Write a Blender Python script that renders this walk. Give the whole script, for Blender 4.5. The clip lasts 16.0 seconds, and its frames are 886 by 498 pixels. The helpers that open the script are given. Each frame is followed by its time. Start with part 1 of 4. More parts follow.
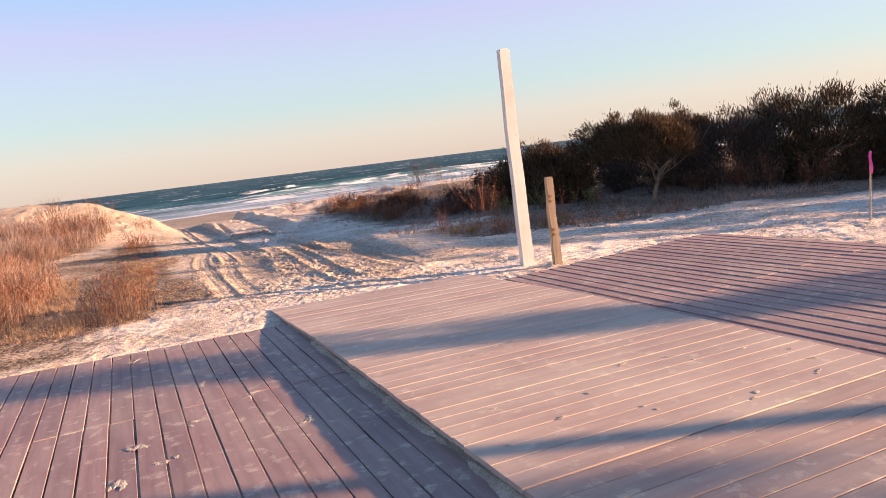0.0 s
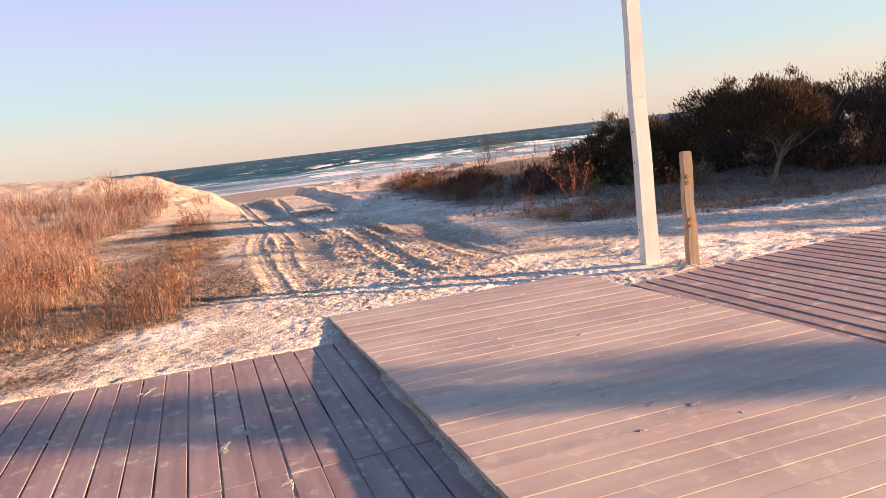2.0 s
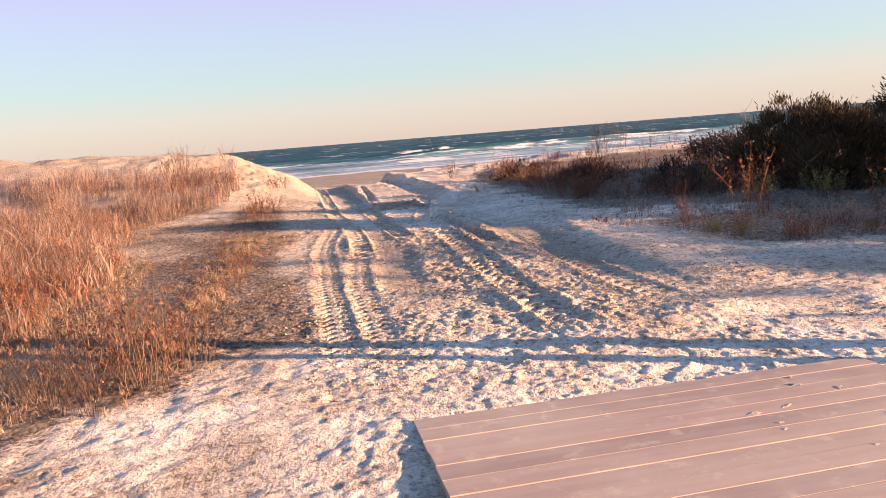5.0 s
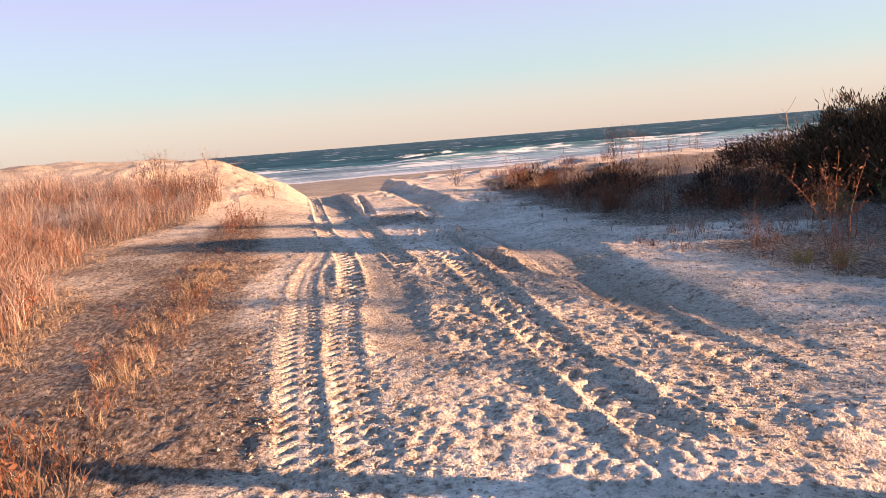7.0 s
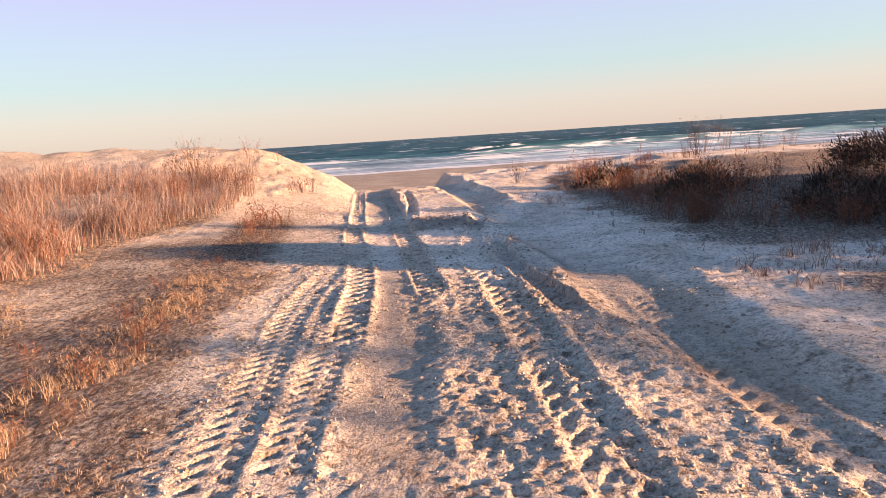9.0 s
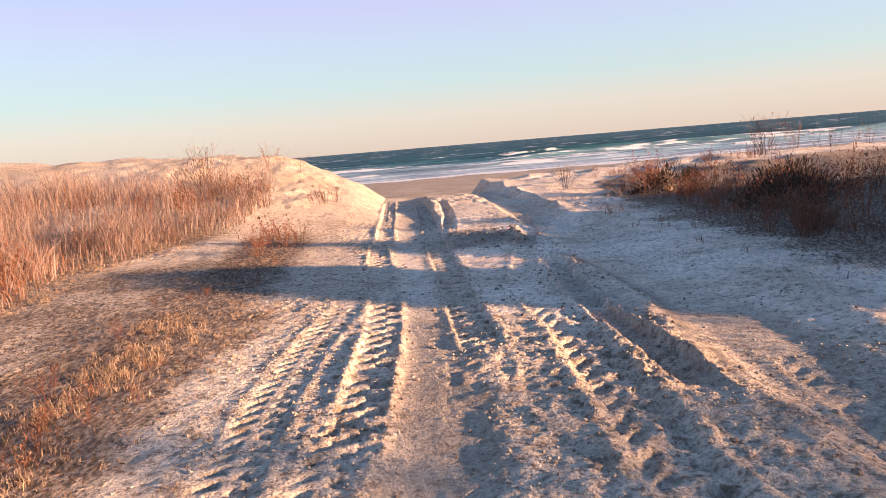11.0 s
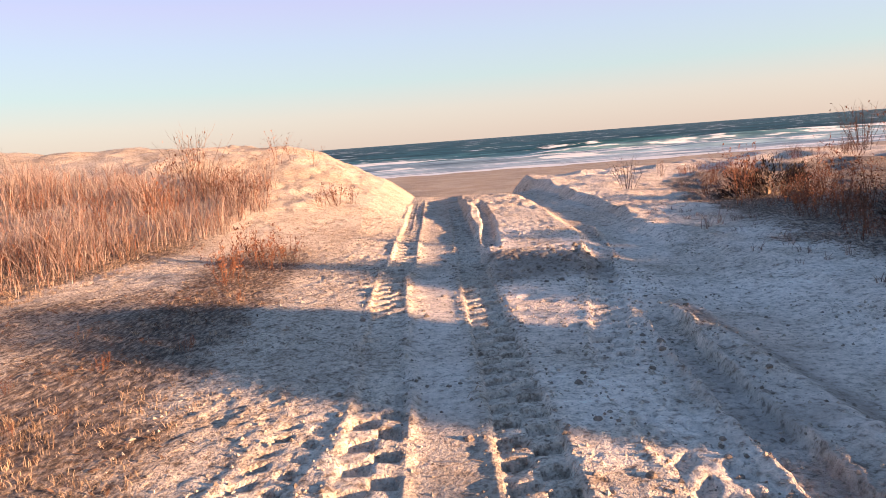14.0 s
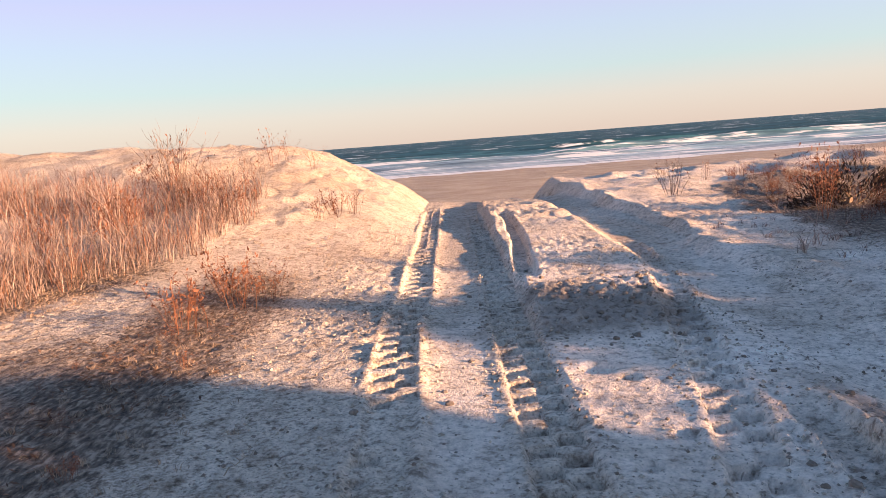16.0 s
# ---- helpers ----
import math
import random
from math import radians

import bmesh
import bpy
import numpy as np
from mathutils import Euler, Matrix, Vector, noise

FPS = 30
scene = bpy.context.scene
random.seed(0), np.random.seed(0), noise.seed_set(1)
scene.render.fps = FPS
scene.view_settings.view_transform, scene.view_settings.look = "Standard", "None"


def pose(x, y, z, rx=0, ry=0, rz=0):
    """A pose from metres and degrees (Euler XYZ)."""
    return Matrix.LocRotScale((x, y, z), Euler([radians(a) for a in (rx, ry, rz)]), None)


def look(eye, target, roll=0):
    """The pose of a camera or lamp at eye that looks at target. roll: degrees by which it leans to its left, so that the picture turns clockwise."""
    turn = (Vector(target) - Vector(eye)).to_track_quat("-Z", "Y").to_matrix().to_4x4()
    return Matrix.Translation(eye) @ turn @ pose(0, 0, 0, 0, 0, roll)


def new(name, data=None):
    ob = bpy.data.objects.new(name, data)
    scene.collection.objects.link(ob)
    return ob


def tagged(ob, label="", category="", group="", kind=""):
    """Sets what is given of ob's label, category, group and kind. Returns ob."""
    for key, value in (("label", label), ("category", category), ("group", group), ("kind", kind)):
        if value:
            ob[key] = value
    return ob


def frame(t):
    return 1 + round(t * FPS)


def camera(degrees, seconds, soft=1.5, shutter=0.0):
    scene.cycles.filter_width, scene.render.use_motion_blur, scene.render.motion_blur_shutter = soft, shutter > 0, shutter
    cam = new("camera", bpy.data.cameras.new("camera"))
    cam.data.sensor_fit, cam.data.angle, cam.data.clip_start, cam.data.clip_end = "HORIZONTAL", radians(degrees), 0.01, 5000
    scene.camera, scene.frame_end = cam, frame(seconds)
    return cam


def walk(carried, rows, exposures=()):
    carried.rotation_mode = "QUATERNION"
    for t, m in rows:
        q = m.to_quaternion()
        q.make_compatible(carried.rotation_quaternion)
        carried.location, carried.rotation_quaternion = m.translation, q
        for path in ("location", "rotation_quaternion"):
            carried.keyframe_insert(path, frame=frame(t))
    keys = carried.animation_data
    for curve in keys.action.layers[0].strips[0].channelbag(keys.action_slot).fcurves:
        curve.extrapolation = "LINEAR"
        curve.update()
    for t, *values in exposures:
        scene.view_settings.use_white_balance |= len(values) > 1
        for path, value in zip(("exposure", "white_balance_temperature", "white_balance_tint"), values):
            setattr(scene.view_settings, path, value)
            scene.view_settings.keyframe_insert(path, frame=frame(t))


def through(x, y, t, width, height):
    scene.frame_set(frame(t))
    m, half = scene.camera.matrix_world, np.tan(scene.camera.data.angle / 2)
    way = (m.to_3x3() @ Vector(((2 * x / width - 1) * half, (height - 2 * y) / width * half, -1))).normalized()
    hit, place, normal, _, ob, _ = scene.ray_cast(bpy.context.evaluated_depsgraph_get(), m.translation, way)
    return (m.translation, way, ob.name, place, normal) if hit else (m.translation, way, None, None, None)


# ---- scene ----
cam = camera(64.0, 16.0, soft=0.75)
METRES, EYE, TILT, LEAN, TURN = 15.03, 1.35, 0.05, 1.0, -23.9
ROWS = [
    (0.0, 0.0, 0.0, 0.0, -0.74, -7.18, 5.92),
    (0.5, -0.002, 0.0262, -0.0016, -0.01, -7.6, 5.77),
    (1.0, -0.0071, 0.0548, -0.0013, 1.89, -7.97, 6.14),
    (1.5, -0.0161, 0.0871, -0.0014, 2.91, -8.16, 6.2),
    (2.0, -0.0259, 0.1227, -0.0028, 4.33, -8.56, 5.46),
    (2.5, -0.0369, 0.1538, -0.0044, 5.4, -9.13, 4.32),
    (3.0, -0.0426, 0.1869, -0.0061, 6.8, -9.56, 3.38),
    (3.5, -0.0511, 0.219, -0.0072, 8.22, -9.72, 2.93),
    (4.0, -0.0588, 0.2522, -0.0088, 9.96, -9.5, 3.07),
    (6.5, -0.1026, 0.4071, -0.008, 11.91, -8.47, 3.64),
    (7.0, -0.1075, 0.4396, -0.0078, 11.64, -8.6, 3.51),
    (7.5, -0.1056, 0.4744, -0.0084, 12.26, -8.72, 3.25),
    (8.0, -0.1071, 0.5095, -0.0098, 13.3, -9.05, 2.78),
    (8.5, -0.1094, 0.5431, -0.0111, 15.21, -9.07, 2.65),
    (9.0, -0.1171, 0.57, -0.0101, 17.25, -8.93, 2.67),
    (11.5, -0.1706, 0.713, -0.0171, 21.36, -8.19, 3.86),
    (12.0, -0.1798, 0.7408, -0.0172, 23.07, -8.27, 3.79),
    (12.5, -0.1919, 0.7695, -0.0181, 22.61, -9.42, 3.53),
    (13.0, -0.1989, 0.7985, -0.0178, 22.18, -9.63, 3.36),
    (13.5, -0.2095, 0.8232, -0.018, 22.47, -9.08, 3.1),
    (14.0, -0.2237, 0.8489, -0.0188, 22.88, -8.68, 3.22),
    (14.5, -0.2364, 0.8748, -0.0166, 23.42, -8.45, 3.51),
    (15.0, -0.2501, 0.8995, -0.0164, 23.25, -8.48, 3.68),
    (15.5, -0.2605, 0.9285, -0.0168, 24.02, -8.56, 3.64),
    (16.0, -0.2737, 0.9519, -0.018, 23.9, -8.73, 3.27),
]
walk(cam, [(t, pose(0, 0, EYE, TILT, LEAN, 0) @ pose(0, 0, 0, 0, 0, TURN) @ pose(METRES * x, METRES * y, METRES * z, 90 + pitch, roll, yaw)) for t, x, y, z, yaw, pitch, roll in ROWS])


# ---- world, sun, exposure ----
SUN_AZ, SUN_EL = math.atan2(-0.44, 1.0), radians(8.4)
sun_dir = Vector((math.cos(SUN_AZ) * math.cos(SUN_EL), math.sin(SUN_AZ) * math.cos(SUN_EL), math.sin(SUN_EL)))
scene.view_settings.exposure = 1.87

world = bpy.data.worlds.new("sky")
scene.world = world
world.use_nodes = True
wn, wl = world.node_tree.nodes, world.node_tree.links
sky = wn.new("ShaderNodeTexSky")
sky.sky_type = "NISHITA"
sky.sun_disc = False
sky.sun_elevation = SUN_EL
sky.sun_rotation = math.pi / 2 - SUN_AZ
sky.air_density, sky.dust_density, sky.ozone_density = 1.0, 1.2, 2.0
back = wn["Background"]
back.inputs["Strength"].default_value = 0.10
# thin haze over the clear sky: cream at the horizon, then pale cyan, lavender and blue
wsep = wn.new("ShaderNodeSeparateXYZ")
wl.new(wn.new("ShaderNodeTexCoord").outputs["Generated"], wsep.inputs[0])
haze = wn.new("ShaderNodeValToRGB")
bands = [(0.0, (0.88, 0.70, 0.60)), (0.045, (0.84, 0.74, 0.68)), (0.085, (0.66, 0.77, 0.79)), (0.14, (0.64, 0.72, 0.90)),
         (0.19, (0.66, 0.64, 0.94)), (0.25, (0.44, 0.66, 1.0)), (0.31, (0.27, 0.56, 1.0)), (0.42, (0.20, 0.34, 0.62)), (1.0, (0.10, 0.18, 0.38))]
while len(haze.color_ramp.elements) < len(bands):
    haze.color_ramp.elements.new(0.5)
for el, (at, c) in zip(haze.color_ramp.elements, bands):
    el.position, el.color = at, (*c, 1.0)
wl.new(wsep.outputs["Z"], haze.inputs["Fac"])
lift = wn.new("ShaderNodeVectorMath")
lift.operation = "SCALE"
lift.inputs["Scale"].default_value = 2.72
wl.new(haze.outputs["Color"], lift.inputs[0])
veil = wn.new("ShaderNodeMix")
veil.data_type = "RGBA"
veil.inputs[0].default_value = 0.85
wl.new(sky.outputs["Color"], veil.inputs[6])
wl.new(lift.outputs[0], veil.inputs[7])
wl.new(veil.outputs[2], back.inputs["Color"])

sun = new("sun", bpy.data.lights.new("sun", "SUN"))
sun.data.energy, sun.data.angle, sun.data.color = 5.0, radians(0.6), (1.0, 0.60, 0.345)
sun.matrix_world = look((40 * sun_dir.x, 40 * sun_dir.y, 40 * sun_dir.z), (0, 0, 0))


# ---- materials ----
def material(name, rough=0.8):
    m = bpy.data.materials.new(name)
    m.use_nodes = True
    n, l = m.node_tree.nodes, m.node_tree.links
    b = n["Principled BSDF"]
    b.inputs["Roughness"].default_value = rough
    return m, n, l, b


def noise_node(n, l, scale, detail=4, rough=0.6, vec=None, stretch=None):
    t = n.new("ShaderNodeTexNoise")
    t.inputs["Scale"].default_value = scale
    t.inputs["Detail"].default_value = detail
    t.inputs["Roughness"].default_value = rough
    if vec is not None:
        if stretch:
            mp = n.new("ShaderNodeMapping")
            mp.inputs["Scale"].default_value = stretch
            l.new(vec, mp.inputs["Vector"])
            vec = mp.outputs["Vector"]
        l.new(vec, t.inputs["Vector"])
    return t.outputs["Fac"]


def ramp_node(n, l, fac, stops):
    r = n.new("ShaderNodeValToRGB")
    e = r.color_ramp.elements
    while len(e) < len(stops):
        e.new(0.5)
    for q, (p, c) in zip(e, stops):
        q.position = p
        q.color = (*c, 1.0) if len(c) == 3 else c
    l.new(fac, r.inputs["Fac"])
    return r.outputs["Color"]


def mix_node(n, l, fac, a, b, blend="MIX"):
    m = n.new("ShaderNodeMix")
    m.data_type, m.blend_type = "RGBA", blend
    for key, v in ((0, fac), (6, a), (7, b)):
        if isinstance(v, (int, float)):
            m.inputs[key].default_value = v
        elif isinstance(v, tuple):
            m.inputs[key].default_value = (*v, 1.0)
        else:
            l.new(v, m.inputs[key])
    return m.outputs[2]


def bump_node(n, l, b, height, strength, dist):
    u = n.new("ShaderNodeBump")
    u.inputs["Strength"].default_value, u.inputs["Distance"].default_value = strength, dist
    l.new(height, u.inputs["Height"])
    l.new(u.outputs["Normal"], b.inputs["Normal"])


def coords(n, kind="Object"):
    return n.new("ShaderNodeTexCoord").outputs[kind]


def math_node(n, l, op, a, b=None, clamp=False):
    m = n.new("ShaderNodeMath")
    m.operation, m.use_clamp = op, clamp
    for i, v in enumerate((a, b)):
        if v is None:
            continue
        if isinstance(v, (int, float)):
            m.inputs[i].default_value = v
        else:
            l.new(v, m.inputs[i])
    return m.outputs[0]


def make_sand():
    m, n, l, b = material("sand", 0.95)
    b.inputs["Specular IOR Level"].default_value = 0.12
    co = coords(n)
    big = noise_node(n, l, 0.55, 5, 0.6, co)
    mid = noise_node(n, l, 5.0, 6, 0.7, co)
    crumb = noise_node(n, l, 20.0, 4, 0.6, co)
    fine = noise_node(n, l, 150.0, 3, 0.7, co)
    speck = noise_node(n, l, 38.0, 2, 0.5, co)
    base = ramp_node(n, l, big, [(0.35, (0.53, 0.43, 0.345)), (0.62, (0.66, 0.565, 0.475))])
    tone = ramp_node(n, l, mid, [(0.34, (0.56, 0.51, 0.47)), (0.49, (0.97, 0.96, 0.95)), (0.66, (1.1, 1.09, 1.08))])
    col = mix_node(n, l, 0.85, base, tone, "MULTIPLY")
    # dark grains, plus pit shade painted from the bump's own crumb and grit noise
    crumb_shade = ramp_node(n, l, crumb, [(0.33, (0.38, 0.33, 0.30)), (0.45, (0.93, 0.92, 0.91)), (0.62, (1.16, 1.16, 1.16))])
    col = mix_node(n, l, 0.75, col, crumb_shade, "MULTIPLY")
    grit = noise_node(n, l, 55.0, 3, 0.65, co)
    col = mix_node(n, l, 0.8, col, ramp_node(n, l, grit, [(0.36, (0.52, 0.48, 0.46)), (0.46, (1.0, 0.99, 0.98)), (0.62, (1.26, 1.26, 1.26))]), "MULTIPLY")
    crusty = mix_node(n, l, 0.7, base, crumb_shade, "MULTIPLY")
    pale = n.new("ShaderNodeAttribute")
    pale.attribute_name = "pale"
    col = mix_node(n, l, pale.outputs["Fac"], col, mix_node(n, l, 1.0, mix_node(n, l, 0.6, col, crusty), (1.45, 1.48, 1.56), "MULTIPLY"))
    damp = n.new("ShaderNodeAttribute")
    damp.attribute_name = "damp"
    col = mix_node(n, l, damp.outputs["Fac"], col, mix_node(n, l, 1.0, base, (0.60, 0.57, 0.55), "MULTIPLY"))
    bits = ramp_node(n, l, speck, [(0.31, (1, 1, 1)), (0.35, (0, 0, 0))])
    col = mix_node(n, l, math_node(n, l, "MULTIPLY", bits, 0.6), col, (0.16, 0.11, 0.08))
    # leaf litter and straw where plants grow, dark turned-up earth and painted rut shade, rusty stain
    litter = n.new("ShaderNodeAttribute")
    litter.attribute_name = "litter"
    straw = noise_node(n, l, 34.0, 4, 0.6, co, (1.0, 0.4, 1.0))
    mess = math_node(n, l, "ADD", litter.outputs["Fac"], math_node(n, l, "MULTIPLY", math_node(n, l, "SUBTRACT", crumb, 0.5), 1.8))
    cover = ramp_node(n, l, mess, [(0.30, (0, 0, 0)), (0.55, (1, 1, 1))])
    brown = ramp_node(n, l, straw, [(0.36, (0.035, 0.020, 0.014)), (0.5, (0.16, 0.108, 0.08)), (0.64, (0.44, 0.33, 0.25))])
    col = mix_node(n, l, math_node(n, l, "MULTIPLY", cover, 0.88), col, brown)
    earth_and_shade = n.new("ShaderNodeAttribute")
    earth_and_shade.attribute_name = "earth_and_shade"
    col = mix_node(n, l, math_node(n, l, "MULTIPLY", earth_and_shade.outputs["Fac"], 0.75), col, mix_node(n, l, 1.0, (0.27, 0.215, 0.18), crumb_shade, "MULTIPLY"))
    rust = n.new("ShaderNodeAttribute")
    rust.attribute_name = "rust"
    col = mix_node(n, l, math_node(n, l, "MULTIPLY", rust.outputs["Fac"], 0.7), col, (0.42, 0.24, 0.13))
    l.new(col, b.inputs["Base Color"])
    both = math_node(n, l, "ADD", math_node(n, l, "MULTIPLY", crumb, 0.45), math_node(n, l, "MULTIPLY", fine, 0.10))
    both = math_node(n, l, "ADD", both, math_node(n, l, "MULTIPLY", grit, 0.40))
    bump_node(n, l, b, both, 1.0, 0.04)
    return m


def make_plank(name, light, dark, film_gain=0.22):
    m, n, l, b = material(name, 0.62)
    b.inputs["Specular IOR Level"].default_value = 0.35
    co = coords(n)
    rnd = n.new("ShaderNodeObjectInfo").outputs["Random"]
    wide = noise_node(n, l, 1.3, 4, 0.6, n.new("ShaderNodeNewGeometry").outputs["Position"])
    grain = noise_node(n, l, 14.0, 5, 0.65, co, (0.07, 1.0, 1.0))
    dust = noise_node(n, l, 9.0, 5, 0.62, n.new("ShaderNodeNewGeometry").outputs["Position"])
    base = ramp_node(n, l, grain, [(0.36, dark), (0.64, light)])
    vary = ramp_node(n, l, rnd, [(0.0, (0.86, 0.86, 0.88)), (1.0, (1.1, 1.08, 1.06))])
    col = mix_node(n, l, 1.0, base, vary, "MULTIPLY")
    sandy = ramp_node(n, l, dust, [(0.57, (0, 0, 0)), (0.66, (1, 1, 1))])
    film = ramp_node(n, l, wide, [(0.4, (0, 0, 0)), (0.7, (1, 1, 1))])
    cover = math_node(n, l, "MULTIPLY", sandy, 0.5)
    cover = math_node(n, l, "ADD", cover, math_node(n, l, "MULTIPLY", film, film_gain), True)
    col = mix_node(n, l, cover, col, (0.68, 0.56, 0.45))
    l.new(col, b.inputs["Base Color"])
    bump_node(n, l, b, math_node(n, l, "ADD", grain, math_node(n, l, "MULTIPLY", dust, 0.7)), 0.35, 0.004)
    return m


def make_wood(name, light, dark, scale=18.0, rough=0.75):
    m, n, l, b = material(name, rough)
    co = coords(n)
    grain = noise_node(n, l, scale, 5, 0.65, co, (1.0, 1.0, 0.06))
    blot = noise_node(n, l, 3.0, 4, 0.6, co)
    col = mix_node(n, l, 0.6, ramp_node(n, l, grain, [(0.3, dark), (0.7, light)]),
                   ramp_node(n, l, blot, [(0.3, (0.75, 0.74, 0.72)), (0.65, (1, 1, 1))]), "MULTIPLY")
    l.new(col, b.inputs["Base Color"])
    bump_node(n, l, b, grain, 0.3, 0.003)
    return m


def make_plant(name, a, c, rough=0.85, through=0.0):
    """Plant matter whose tone changes from stem to stem."""
    m, n, l, b = material(name, rough)
    b.inputs["Specular IOR Level"].default_value = 0.15
    isle = n.new("ShaderNodeNewGeometry").outputs["Random Per Island"]
    big = noise_node(n, l, 0.8, 3, 0.6, n.new("ShaderNodeNewGeometry").outputs["Position"])
    f = math_node(n, l, "ADD", math_node(n, l, "MULTIPLY", isle, 0.65), math_node(n, l, "MULTIPLY", big, 0.45), True)
    l.new(ramp_node(n, l, f, [(0.1, a), (0.9, c)]), b.inputs["Base Color"])
    if through:
        tr = n.new("ShaderNodeBsdfTranslucent")
        l.new(ramp_node(n, l, f, [(0.1, a), (0.9, c)]), tr.inputs["Color"])
        mx = n.new("ShaderNodeMixShader")
        mx.inputs[0].default_value = through
        l.new(b.outputs[0], mx.inputs[1])
        l.new(tr.outputs[0], mx.inputs[2])
        l.new(mx.outputs[0], n["Material Output"].inputs["Surface"])
    return m


def make_water():
    m, n, l, b = material("sea_water", 0.6)
    b.inputs["Specular IOR Level"].default_value = 0.1
    pos = n.new("ShaderNodeNewGeometry").outputs["Position"]
    sep = n.new("ShaderNodeSeparateXYZ")
    l.new(pos, sep.inputs[0])
    y = sep.outputs["Y"]
    rag = noise_node(n, l, 0.06, 6, 0.65, pos, (0.35, 1.0, 1.0))
    rag2 = noise_node(n, l, 0.30, 5, 0.62, pos, (0.24, 1.0, 1.0))
    fine = noise_node(n, l, 0.8, 5, 0.6, pos, (0.22, 1.0, 1.0))
    broad = noise_node(n, l, 0.09, 4, 0.6, pos, (0.2, 1.0, 1.0))
    yy = math_node(n, l, "ADD", y, math_node(n, l, "MULTIPLY", math_node(n, l, "SUBTRACT", rag, 0.5), 60.0))
    zone = n.new("ShaderNodeMapRange")
    zone.inputs["From Min"].default_value, zone.inputs["From Max"].default_value = 60.0, 210.0
    l.new(yy, zone.inputs["Value"])
    # the pale colours near shore stand in for sky reflected in thin wash
    tint = ramp_node(n, l, zone.outputs[0], [(0.08, (0.38, 0.43, 0.47)), (0.24, (0.26, 0.37, 0.43)), (0.40, (0.055, 0.15, 0.18)), (0.62, (0.022, 0.075, 0.092))])
    ripple = ramp_node(n, l, fine, [(0.36, (0.5, 0.55, 0.6)), (0.64, (1.5, 1.45, 1.4))])
    tint = mix_node(n, l, 1.0, tint, ripple, "MULTIPLY")
    tint = mix_node(n, l, 1.0, tint, ramp_node(n, l, broad, [(0.38, (0.6, 0.65, 0.7)), (0.62, (1.35, 1.3, 1.25))]), "MULTIPLY")
    amount = ramp_node(n, l, zone.outputs[0], [(0.05, (0.60, 0.60, 0.60)), (0.10, (0.38, 0.38, 0.38)), (0.22, (0.36, 0.36, 0.36)), (0.30, (0.43, 0.43, 0.43)),
                                              (0.46, (0.37, 0.37, 0.37)), (0.54, (0.27, 0.27, 0.27)), (1.0, (0.27, 0.27, 0.27))])
    key = math_node(n, l, "ADD", math_node(n, l, "ADD", amount, math_node(n, l, "MULTIPLY", math_node(n, l, "SUBTRACT", rag2, 0.5), 1.7)), math_node(n, l, "MULTIPLY", math_node(n, l, "SUBTRACT", fine, 0.5), 0.6))
    foam = ramp_node(n, l, key, [(0.46, (0, 0, 0)), (0.52, (1, 1, 1))])
    col = mix_node(n, l, foam, tint, (0.80, 0.79, 0.79))
    l.new(col, b.inputs["Base Color"])
    l.new(math_node(n, l, "ADD", math_node(n, l, "MULTIPLY", foam, 0.3), 0.6), b.inputs["Roughness"])
    bump_node(n, l, b, fine, 0.6, 0.4)
    return m


def make_loose_sand(name="loose_sand", low=(0.48, 0.40, 0.32), high=(0.64, 0.55, 0.46)):
    m, n, l, b = material(name, 0.95)
    b.inputs["Specular IOR Level"].default_value = 0.1
    pos = n.new("ShaderNodeNewGeometry").outputs["Position"]
    grain = noise_node(n, l, 60.0, 3, 0.6, pos)
    big = noise_node(n, l, 4.0, 3, 0.6, pos)
    col = mix_node(n, l, 1.0, ramp_node(n, l, big, [(0.35, low), (0.65, high)]), ramp_node(n, l, grain, [(0.35, (0.7, 0.68, 0.66)), (0.65, (1.1, 1.1, 1.1))]), "MULTIPLY")
    l.new(col, b.inputs["Base Color"])
    bump_node(n, l, b, grain, 0.5, 0.006)
    return m


SAND = make_sand()
LOOSE = make_loose_sand()
CLOD = make_loose_sand("damp_clod_sand", (0.21, 0.165, 0.135), (0.36, 0.29, 0.24))
PLANK = make_plank("brown_composite_plank", (0.42, 0.275, 0.255), (0.31, 0.195, 0.182))
PLANK_SANDY = make_plank("sandy_composite_plank", (0.55, 0.415, 0.35), (0.46, 0.335, 0.28), 0.6)
PLANK_WORN = make_plank("worn_composite_plank", (0.48, 0.345, 0.295), (0.38, 0.265, 0.225), 0.35)
FRAME_WOOD = make_wood("grey_frame_timber", (0.30, 0.27, 0.24), (0.17, 0.15, 0.13))
WHITE_PAINT = make_wood("white_painted_wood", (0.82, 0.80, 0.76), (0.70, 0.68, 0.64), 10.0, 0.5)
STAKE_WOOD = make_wood("weathered_post_wood", (0.50, 0.38, 0.27), (0.30, 0.21, 0.145))
LATH_WOOD = make_wood("new_lath_wood", (0.66, 0.52, 0.36), (0.5, 0.38, 0.26))
PINK, _n, _l, _b = material("pink_ribbon", 0.5)
_b.inputs["Base Color"].default_value = (0.9, 0.08, 0.35, 1)
DARK, _n, _l, _b = material("dark_hole", 0.9)
_b.inputs["Base Color"].default_value = (0.02, 0.018, 0.015, 1)
BRASS, _n, _l, _b = material("rusty_brass_bolt", 0.5)
_b.inputs["Base Color"].default_value = (0.42, 0.22, 0.06, 1)
_b.inputs["Metallic"].default_value = 0.6
GRASS = make_plant("dry_beach_grass", (0.075, 0.038, 0.030), (0.52, 0.385, 0.33), 0.85, 0.15)
SHORT = make_plant("short_dry_grass", (0.07, 0.034, 0.022), (0.60, 0.43, 0.30), 0.85, 0.2)
